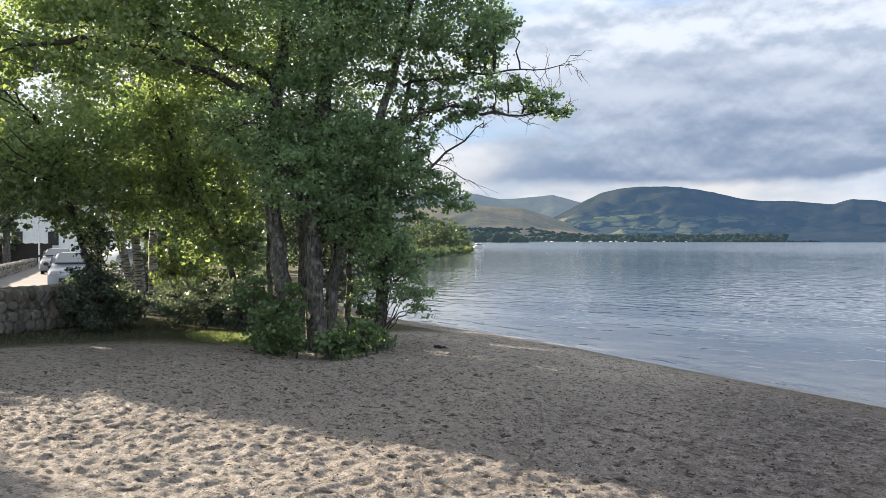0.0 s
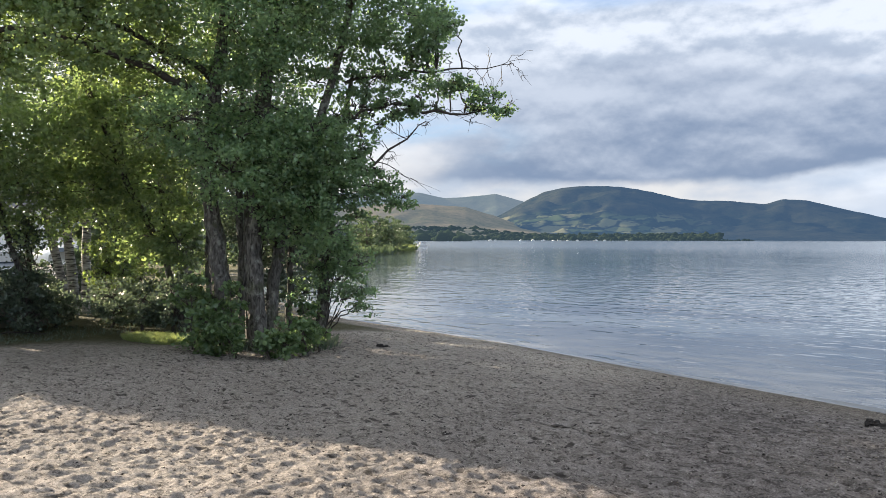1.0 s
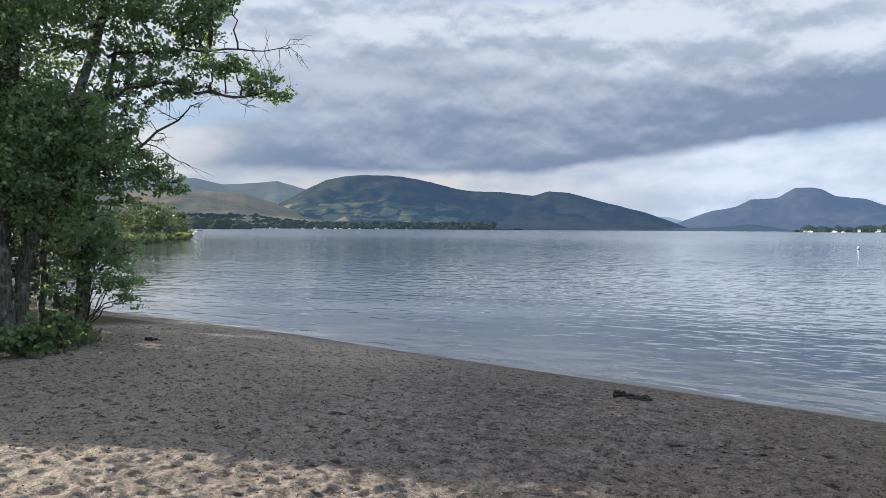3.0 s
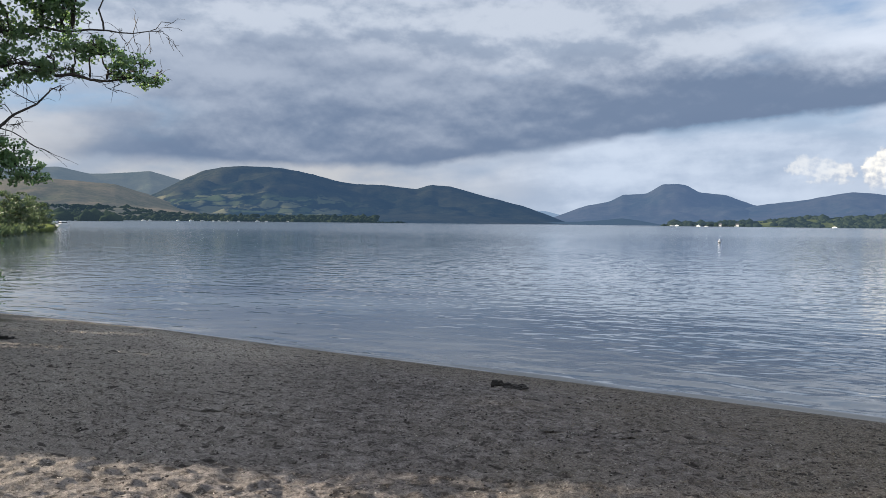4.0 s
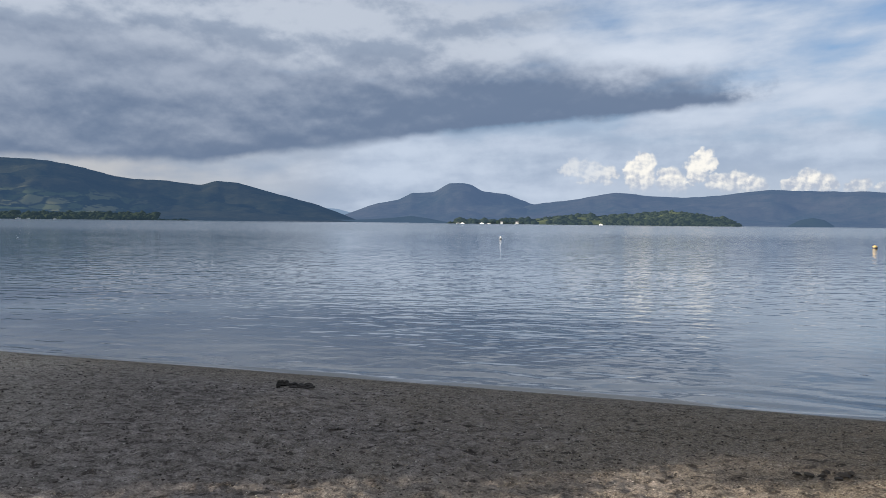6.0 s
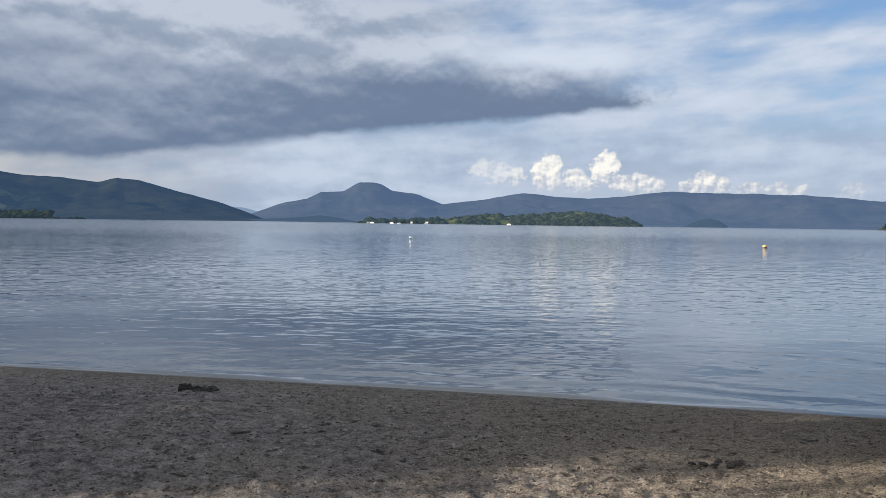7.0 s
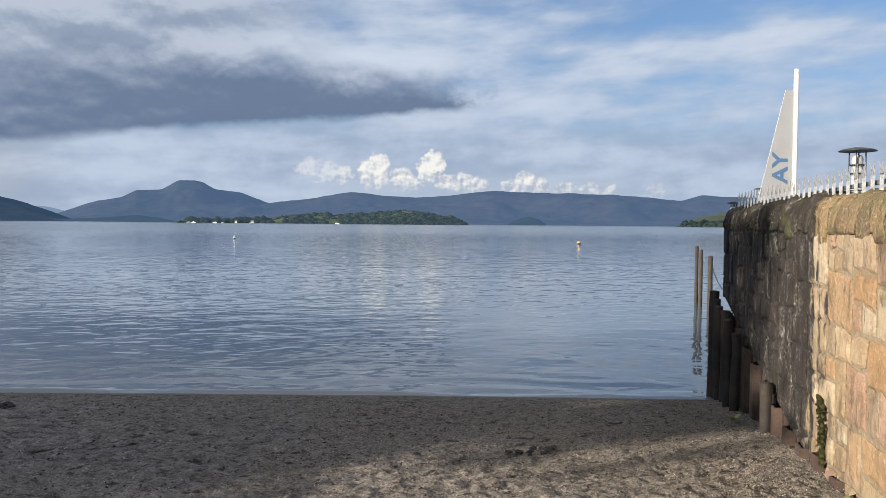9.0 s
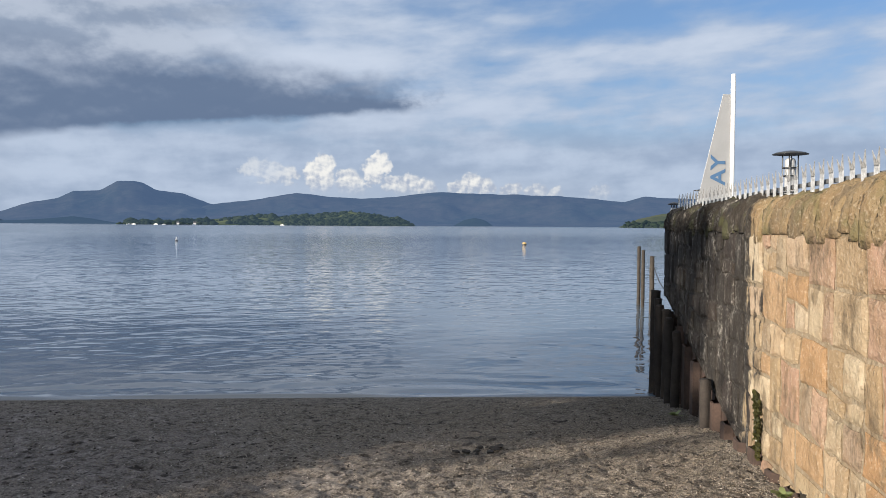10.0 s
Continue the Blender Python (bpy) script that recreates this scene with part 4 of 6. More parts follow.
ALDER_RIGHT = [
    (-7.6, 10.1, 4.5, 0.40), (-6.9, 10.5, 4.7, 0.38), (-6.5, 10.8, 4.3, 0.30), (-6.1, 11.0, 4.1, 0.25), (-6.7, 10.5, 5.3, 0.37), (-7.4, 10.2, 4.1, 0.29),
    (-7.7, 10.0, 2.7, 0.36), (-7.9, 9.8, 3.2, 0.30), (-7.1, 10.4, 4.0, 0.16), (-7.9, 10.1, 3.6, 0.27),
    (-7.9, 9.9, 4.05, 0.26), (-7.3, 10.3, 4.45, 0.28), (-8.1, 9.7, 3.5, 0.36), (-7.2, 10.35, 3.95, 0.2), (-7.45, 10.15, 2.65, 0.30), (-7.25, 10.3, 2.6, 0.2),
    (-6.76, 10.48, 5.50, 0.35), (-6.52, 10.65, 5.32, 0.18), (-6.97, 10.45, 5.08, 0.23), (-6.69, 10.52, 4.40, 0.23), (-6.30, 10.80, 4.09, 0.18), (-5.91, 11.08, 4.00, 0.18), (-7.60, 10.12, 4.97, 0.30), (-8.00, 9.83, 4.61, 0.30), (-7.78, 9.84, 3.08, 0.23), (-8.04, 9.66, 3.88, 0.27), (-7.44, 10.20, 2.82, 0.20), (-7.89, 9.76, 2.64, 0.30), (-7.84, 9.91, 2.29, 0.20),
    (-7.03, 10.39, 4.19, 0.21), (-6.83, 10.54, 4.04, 0.12), (-6.52, 10.65, 4.40, 0.19), (-6.19, 10.87, 3.98, 0.12), (-6.02, 11.00, 4.20, 0.14), (-5.83, 11.13, 3.93, 0.10), (-7.11, 10.35, 4.77, 0.21), (-7.38, 10.26, 3.88, 0.14), (-7.59, 10.11, 3.76, 0.16), (-7.78, 9.98, 4.03, 0.20), (-6.83, 10.43, 4.85, 0.19), (-7.62, 10.07, 3.05, 0.14), (-7.81, 9.95, 3.41, 0.18), (-7.37, 10.25, 2.51, 0.13)]
BACK_FILL = [(-10.2, 10.6, 2.2, 0.9), (-11.2, 11.2, 2.6, 1.0), (-10.0, 10.2, 3.6, 1.0), (-11.0, 10.2, 4.6, 1.1), (-12.2, 11.5, 3.8, 1.1), (-10.6, 11.2, 1.2, 0.6), (-9.8, 9.6, 5.6, 1.1), (-9.6, 10.4, 2.0, 0.7), (-9.3, 9.9, 2.9, 0.8)]
LOW_RIGHT = [(-8.29, 10.20, 1.93, 0.32), (-8.16, 10.41, 1.55, 0.28), (-8.08, 10.46, 1.13, 0.22), (-8.19, 10.38, 0.85, 0.19), (-8.34, 10.03, 1.60, 0.31), (-8.42, 9.98, 2.07, 0.31), (-8.64, 9.82, 1.47, 0.28), (-8.5, 10.2, 1.3, 0.42), (-8.2, 10.4, 1.1, 0.30), (-8.6, 10.1, 1.8, 0.42), (-8.7, 9.7, 1.1, 0.28), (-8.1, 10.5, 0.8, 0.15), (-8.3, 10.3, 1.6, 0.30)]
SUCKERS = [(-7.91, 8.98, 0.58, 0.2), (-7.86, 7.9, 0.56, 0.2), (-7.63, 8.06, 0.49, 0.17), (-8.77, 7.86, 0.99, 0.24), (-8.5, 7.9, 1.15, 0.22), (-9.2, 7.8, 1.3, 0.24), (-8.4, 9.3, 0.8, 0.25), (-8.8, 7.7, 0.8, 0.33), (-8.3, 7.7, 0.7, 0.24), (-7.8, 8.1, 0.6, 0.22), (-7.7, 8.5, 0.6, 0.23), (-9.4, 7.9, 1.0, 0.26)]
LEFT_CANOPY = [
    (-10.2, 8.1, 4.7, 0.92), (-9.9, 6.9, 4.9, 0.94), (-10.4, 6.1, 4.6, 0.94), (-10.8, 5.4, 4.7, 0.77), (-11.4, 8.2, 3.8, 0.99), (-11.9, 7.5, 3.7, 0.99),
    (-12.4, 6.6, 3.4, 1.09), (-12.7, 6.0, 3.1, 0.79), (-11.4, 9.0, 2.8, 0.82), (-12.4, 8.5, 2.8, 0.85), (-13.0, 7.7, 2.7, 0.96), (-13.4, 6.9, 2.85, 0.5),
    (-9.9, 6.9, 6.0, 1.28), (-10.6, 5.8, 5.9, 1.28),
    # From (-10.7, 4.08) on: unseen leaf clumps added to cast shade bands.
    (-11.6, 8.9, 2.0, 0.55), (-10.8, 8.9, 1.9, 0.45), (-10.7, 4.08, 4.3, 0.16), (-10.5, 4.10, 4.55, 0.14), (-10.9, 4.04, 4.1, 0.14), (-10.7, 4.42, 3.4, 0.22), (-10.7, 4.42, 2.95, 0.22), (-10.7, 4.76, 3.5, 0.30), (-10.7, 4.8, 4.0, 0.34), (-10.7, 4.8, 4.5, 0.34)]

grow("alder_tree", (-8.9, 8.5, 0.40), "many-stemmed alder with grey bark and dense dark green leaves", [
    ([(-9.05, 8.35, 0.30), (-9.12, 8.28, 1.1), (-9.16, 8.25, 1.8), (-9.27, 8.15, 2.8), (-9.19, 8.24, 4.3), (-9.0, 8.4, 6.2)], (0.15, 0.14, 0.13, 0.115, 0.10, 0.05)),
    ([(-8.62, 8.55, 0.28), (-8.70, 8.57, 1.1), (-8.76, 8.58, 1.9), (-8.78, 8.67, 3.0), (-8.6, 8.8, 5.0), (-8.4, 9.0, 6.6)], (0.14, 0.128, 0.122, 0.11, 0.085, 0.04)),
    ([(-8.72, 8.80, 0.30), (-8.82, 9.02, 0.9), (-8.74, 9.13, 1.9), (-8.41, 9.29, 3.0), (-8.0, 9.6, 4.6), (-7.7, 9.8, 6.2)], (0.11, 0.10, 0.09, 0.08, 0.06, 0.03)),
    ([(-8.81, 10.13, 0.25), (-8.66, 10.1, 1.2), (-8.60, 10.05, 1.9), (-8.36, 9.99, 3.1), (-8.0, 10.0, 4.6)], (0.10, 0.09, 0.085, 0.07, 0.03)),
    ([(-9.6, 9.2, 0.3), (-9.7, 9.25, 1.5), (-9.6, 9.1, 3.0), (-9.4, 9.0, 4.6)], (0.07, 0.06, 0.05, 0.03)),
    ([(-9.0, 9.6, 0.3), (-8.98, 9.6, 1.5), (-8.9, 9.6, 2.6), (-8.6, 9.5, 4.0)], (0.06, 0.055, 0.045, 0.03)),
    ([(-8.9, 8.65, 0.3), (-8.95, 8.62, 1.4), (-9.0, 8.7, 2.6), (-8.9, 8.8, 4.2)], (0.055, 0.05, 0.045, 0.03)),
    ([(-10.4, 9.3, 0.3), (-10.5, 9.3, 1.6), (-10.3, 9.1, 3.0), (-10.2, 8.6, 4.4)], (0.09, 0.08, 0.06, 0.04)),
], [((-8.61, 9.11, 3.68), (-7.37, 10.25, 4.10), 0.06, -0.12), ((-7.37, 10.25, 4.10), (-5.85, 11.16, 4.02), 0.032, -0.10),
    ((-8.41, 9.29, 2.5), (-7.18, 10.61, 3.75), 0.045, -0.12), ((-8.0, 9.8, 4.4), (-7.15, 10.40, 4.62), 0.03, 0.0), ((-7.15, 10.4, 4.62), (-5.76, 11.21, 4.72), 0.02, -0.03),
    ((-9.2, 8.2, 3.9), (-10.0, 5.82, 4.62), 0.07, 0.18), ((-10.0, 5.82, 4.62), (-10.6, 4.6, 4.25), 0.04, 0.05), ((-9.2, 8.2, 4.3), (-9.9, 6.2, 5.0), 0.055, 0.1),
    ((-9.2, 8.2, 2.9), (-9.5, 7.2, 3.9), 0.04, 0.0)],
    ALDER_MAIN + ALDER_RIGHT, 6000, 0.055, M_ALDER_DEEP, M_BARK)

for blobs, name, label, dens, mat in (
        (LOW_RIGHT, "alder_sapling", "spindly alder sapling leaning over the sand", 5200, M_ALDER_DEEP),
        (SUCKERS, "bramble_shrub", "leafy green shrub round the alder stems", 5200, M_BRAMBLE)):
    b0 = blobs[0]
    if name == "bramble_shrub":
        blobs = blobs + [(x, y, 0.52, r * 0.95) for x, y, z, r in blobs if x > -9.1]
    foot = (-8.78, 10.12) if name == "alder_sapling" else None
    stems = [([(*(foot or (x + 0.05, y + 0.05)), 0.25), ((x + (foot or (x, y))[0]) / 2, (y + (foot or (x, y))[1]) / 2, z * 0.6 + 0.25), (x, y, z)], (0.014, 0.010, 0.006)) for x, y, z, r in blobs]
    grow(name, (b0[0], b0[1], 0.38), label, stems, [], blobs, dens, 0.047 if name == "alder_sapling" else 0.068, mat, M_TWIG, category="shrub", trunk_name="stem")

grow("alder_tree", (-12.0, 7.9, 0.42), "leaning alder spreading bright backlit leaves", [
    ([(-11.5, 9.6, 0.3), (-11.6, 9.3, 1.6), (-11.5, 8.4, 3.0), (-11.0, 7.2, 4.6), (-10.6, 6.2, 6.0)], (0.065, 0.06, 0.05, 0.045, 0.03)),
    ([(-13.2, 7.9, 0.3), (-13.2, 7.6, 1.4), (-12.9, 7.0, 2.8), (-12.6, 6.4, 3.8)], (0.07, 0.06, 0.05, 0.03))],
    [], LEFT_CANOPY, 5600, 0.062, M_ALDER, M_BARK)

# This crown takes the shrub leaf, a darker green standing in for shade.
grow("alder_tree", (-10.6, 10.6, 0.40), "slim alder behind the main clump, leaf colour darkened for shade", [
    ([(-10.6, 10.6, 0.3), (-10.65, 10.6, 1.6), (-10.5, 10.5, 3.2), (-10.4, 10.3, 5.0)], (0.08, 0.07, 0.06, 0.03)),
    ([(-11.3, 11.0, 0.3), (-11.3, 11.0, 1.6), (-11.4, 11.1, 3.6)], (0.07, 0.06, 0.03))],
    [], BACK_FILL, 4200, 0.06, M_SHRUB, M_BARK)

BIRCH_MID = [(-13.8, 10.0, 2.5, 0.55), (-14.3, 8.0, 2.4, 0.40),
             (-15.3, 10.2, 4.2, 1.0), (-15.0, 9.0, 5.0, 1.1), (-14.5, 11.2, 4.6, 1.1), (-15.8, 7.8, 3.6, 0.9), (-13.2, 11.2, 3.4, 0.9)]
grow("birch_tree", (-15.4, 10.1, 0.40), "triple-stemmed silver birch with black-banded white bark", [
    ([(-15.46, 10.09, 0.25), (-15.40, 10.0, 1.2), (-15.35, 9.85, 2.2), (-15.2, 9.6, 4.0)], (0.12, 0.10, 0.09, 0.04)),
    ([(-15.60, 10.45, 0.25), (-15.57, 10.44, 1.2), (-15.52, 10.42, 2.4), (-15.2, 10.5, 4.4)], (0.10, 0.09, 0.08, 0.04)),
    ([(-15.75, 10.15, 0.25), (-15.8, 10.0, 1.2), (-15.9, 9.8, 2.2), (-16.2, 9.5, 4.0)], (0.10, 0.09, 0.08, 0.04))],
    [], BIRCH_MID, 5200, 0.050, M_SHRUB, M_BIRCH)

DARK_SHRUBS = [(-14.01, 7.66, 0.89, 0.33), (-13.38, 8.36, 0.88, 0.37), (-13.55, 7.75, 1.36, 0.26), (-13.36, 7.65, 1.9, 0.2), (-13.16, 7.68, 2.21, 0.24), (-13.2, 7.75, 1.15, 0.36), (-12.9, 7.5, 1.0, 0.46), (-12.7, 9.0, 0.9, 0.44), (-12.0, 9.1, 0.9, 0.37), (-11.3, 9.2, 1.0, 0.36), (-13.1, 7.7, 1.85, 0.34), (-13.5, 9.75, 0.75, 0.36), (-13.35, 9.8, 0.8, 0.4), (-13.2, 9.95, 0.75, 0.44), (-12.9, 10.2, 0.8, 0.45), (-12.7, 10.5, 0.75, 0.42), (-17.4, 11.9, 0.9, 0.65), (-17.8, 11.2, 0.9, 0.65), (-18.2, 10.5, 0.8, 0.55), (-14.9, 9.15, 0.7, 0.42), (-15.2, 8.6, 0.8, 0.45)]
BRIGHT_BUSH = [(-14.44, 10.07, 1.79, 0.35), (-13.99, 10.15, 1.44, 0.42), (-13.53, 10.23, 1.16, 0.44), (-14.22, 9.98, 1.27, 0.37), (-14.44, 10.32, 2.09, 0.24), (-13.04, 10.33, 1.06, 0.34)]
for blobs, name, label, mat, dens in ((DARK_SHRUBS, "laurel_shrub", "dark evergreen shrub by the low stone wall", M_SHRUB, 6000),
                                      (BRIGHT_BUSH, "hazel_bush", "yellow-green bush lit from behind", M_BIRCHLEAF, 3800)):
    for x, y, z, r in blobs:
        g = float(land(np.array(x), np.array(y)))
        grow(name, (x, y, g), label, [([(x, y, g - 0.05), (x + 0.05, y, (g + z) / 2), (x, y + 0.05, z)], (0.03, 0.02, 0.01))], [],
             [(x, y, z, r), (x + r * 0.3, y + r * 0.3, (z + g) / 2, r * 0.8), (x - r * 0.5, y + r * 0.6, z * 0.85, r * 0.55), (x + r * 0.7, y - r * 0.4, z * 0.7, r * 0.5)], dens, 0.052, mat, M_TWIG, twigs=3, category="shrub", trunk_name="stem")


# unseen bushes beside the low wall, added to cast shade on the sand
for x, y, z, r in ((-14.6, 5.25, 1.5, 0.75), (-14.6, 5.25, 2.6, 0.80), (-14.4, 5.4, 3.7, 0.85), (-15.2, 6.0, 4.6, 1.0), (-14.8, 1.9, 1.6, 0.85), (-14.8, 1.6, 2.5, 0.9), (-14.4, 3.4, 1.55, 0.62), (-14.4, 4.3, 1.6, 0.62), (-18.6, 6.85, 2.5, 0.62), (-18.8, 6.85, 3.6, 0.60), (-20.5, 6.9, 4.4, 0.60)):
    g = float(land(np.array(x), np.array(y)))
    grow("unseen_shade_bush", (x, y, g), "dense unseen bush added to shade the sand", [([(x, y, g - 0.05), (x + 0.05, y, (g + z) / 2), (x, y + 0.05, z)], (0.04, 0.03, 0.01))], [],
         [(x, y, z, r), (x + r * 0.2, y, max(g + 0.4, z - r), r * 0.8)], 8200, 0.105, M_SHRUB, M_TWIG, twigs=3, category="shrub", trunk_name="stem")


def bank_or_shade_tree(x, y, h, w, mat=M_FARLEAF):
    g = float(land(np.array(x), np.array(y)))
    blobs = [(x + rng.uniform(-w, w) * 0.55, y + rng.uniform(-w, w) * 0.55, g + h * q, w * rng.uniform(0.4, 0.62)) for q in np.linspace(0.22, 0.9, 9)]
    n = 300 * (3.0 / w) ** 1.2
    grow("bank_or_shade_tree", (x, y, g), "full green tree, on the lake bank or added unseen for shade", [([(x, y, g - 0.1), (x + 0.1, y, g + h * 0.4), (x, y + 0.1, g + h * 0.85)], (0.03 * h, 0.02 * h, 0.006 * h))],
         [], blobs, n, 0.07 + 0.026 * h, mat, M_BARK, twigs=2)


# (-34, 12) and the last three are unseen, added to block the sun.
for x, y, h, w in ((-21, 15.5, 6, 2.6), (-25, 21, 5, 2.4), (-34, 29, 5, 2.6), (-43, 42, 5, 3), (-54, 58, 5, 3), (-59, 66, 5.2, 3), (-58, 76, 4.8, 2.6), (-62, 84, 4.6, 2.6), (-66, 91.5, 4.2, 2.5),
                   (-69.5, 99, 3.6, 2.3), (-72.6, 105, 3.0, 2.0), (-75, 110, 2.4, 1.6), (-76, 112, 1.9, 1.2), (-72, 92, 4.4, 2.6), (-34, 12, 11, 3.0), (-57, 27.0, 9, 2.3), (-28, 26, 3, 2.0), (-46, 33, 6, 3), (-60, 48, 7, 4), (-17.5, 12.6, 6, 2.0), (-25.5, 7.0, 5.2, 1.0), (-24, 5.9, 6.2, 1.4), (-22, 5.6, 4.6, 1.0)):
    bank_or_shade_tree(x, y, h, w)


# ---- the stone wall beside the beach ----
W0, WU, WN = Vector((4.42, 3.16, 0)), Vector((0.577, 0.817, 0)), Vector((-0.817, 0.577, 0))   # a point, the run to the lake, the face's normal
W_END, W_START, W_TOP = 4.42, -5.5, 1.93


def on_wall(s, z, out=0.0):
    p = W0 + WU * s + WN * out
    return Vector((p.x, p.y, z))


def wall_foot(s):
    return max(0.15, 0.32 + 0.272 * (s - 1.3))


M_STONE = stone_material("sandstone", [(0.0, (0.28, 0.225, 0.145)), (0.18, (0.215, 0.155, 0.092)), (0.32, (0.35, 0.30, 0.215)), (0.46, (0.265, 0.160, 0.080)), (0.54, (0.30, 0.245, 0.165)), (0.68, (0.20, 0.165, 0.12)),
                                       (0.84, (0.27, 0.175, 0.125)), (1.0, (0.36, 0.315, 0.23))], lake_stain_shade=0.95)
M_COPING = stone_material("coping_stone", [(0.0, (0.175, 0.130, 0.074)), (0.3, (0.105, 0.083, 0.053)), (0.6, (0.215, 0.160, 0.090)), (1.0, (0.135, 0.105, 0.065))], lake_stain_shade=0.9, moss=0.5)
M_MORTAR = stone_material("mortar", [(0.0, (0.21, 0.175, 0.125)), (1.0, (0.25, 0.21, 0.15))], lake_stain_shade=0.95)
M_DRYSTONE = stone_material("drystone", [(0.0, (0.20, 0.19, 0.175)), (0.5, (0.31, 0.295, 0.27)), (1.0, (0.14, 0.135, 0.125))], moss=0.55)
M_RUST = plain("rusty_steel", (0.034, 0.021, 0.016), 0.9, 0.0, 0.5, 5.0, 0.01)
M_TIMBER = plain("wet_timber", (0.024, 0.019, 0.016), 0.85, 0, 0.5, 7.0, 0.02)
M_ROTTEN = plain("rotten_wood", (0.016, 0.014, 0.013), 0.9, 0, 0.5, 9.0, 0.02)
M_POST = plain("grey_post", (0.034, 0.029, 0.024), 0.9, 0, 0.45, 8.0, 0.02)
M_GALV = plain("galvanised_steel", (0.58, 0.59, 0.59), 0.45, 0.55, 0.35, 22.0)
M_PRONG = plain("mottled_zinc", (0.30, 0.30, 0.295), 0.5, 0.4, 0.5, 40.0)
M_STEEL = plain("weathered_steel", (0.16, 0.165, 0.17), 0.5, 0.5, 0.3, 12.0)
M_DARK = plain("dark_metal", (0.035, 0.037, 0.04), 0.4, 0.3, 0.3, 10.0)
M_WHITE = plain("white_paint", (0.78, 0.78, 0.76), 0.45, 0, 0.06, 4.0)
M_SAIL = plain("sail_board", (0.43, 0.435, 0.435), 0.5, 0, 0.05, 2.0)
M_LETTER = plain("blue_letter", (0.10, 0.20, 0.36), 0.5, 0, 0.1, 8.0)


def stone_piece(corners, depth, jut):
    """A rough block with worn edges; corners (s, z) round its face."""
    c = np.array(corners, float)
    mid = c.mean(0)
    ring0 = [on_wall(s, z, -depth) for s, z in c]
    ring1 = [on_wall(s, z, jut * 0.35) for s, z in c]
    n = len(c)
    inset = []
    for s, z in c:
        k = 1 - min(0.30, 0.028 / max(0.03, math.hypot(s - mid[0], z - mid[1])))
        inset.append(on_wall(mid[0] + (s - mid[0]) * k, mid[1] + (z - mid[1]) * k, jut * rng.uniform(0.96, 1.04)))
    v = ring0 + ring1 + inset + [on_wall(mid[0], mid[1], jut * rng.uniform(0.98, 1.06))]
    f = []
    for i in range(n):
        k = (i + 1) % n
        f += [(i, k, n + k, n + i), (n + i, n + k, 2 * n + k, 2 * n + i), (2 * n + i, 2 * n + k, 3 * n)]
    return v, f


def split(s0, z0, s1, z1, out):
    """Cuts a stretch of wall into unequal blocks."""
    w, h = s1 - s0, z1 - z0
    big = rng.uniform(0.25, 0.50)
    if w > max(big, h * 1.3) and w > 0.30:
        c = s0 + w * rng.uniform(0.36, 0.64)
        split(s0, z0, c, z1, out), split(c, z0, s1, z1, out)
    elif h > big * 0.95 and h > 0.24:
        c = z0 + h * rng.uniform(0.36, 0.64)
        split(s0, z0, s1, c, out), split(s0, c, s1, z1, out)
    else:
        out.append((s0, z0, s1, z1))


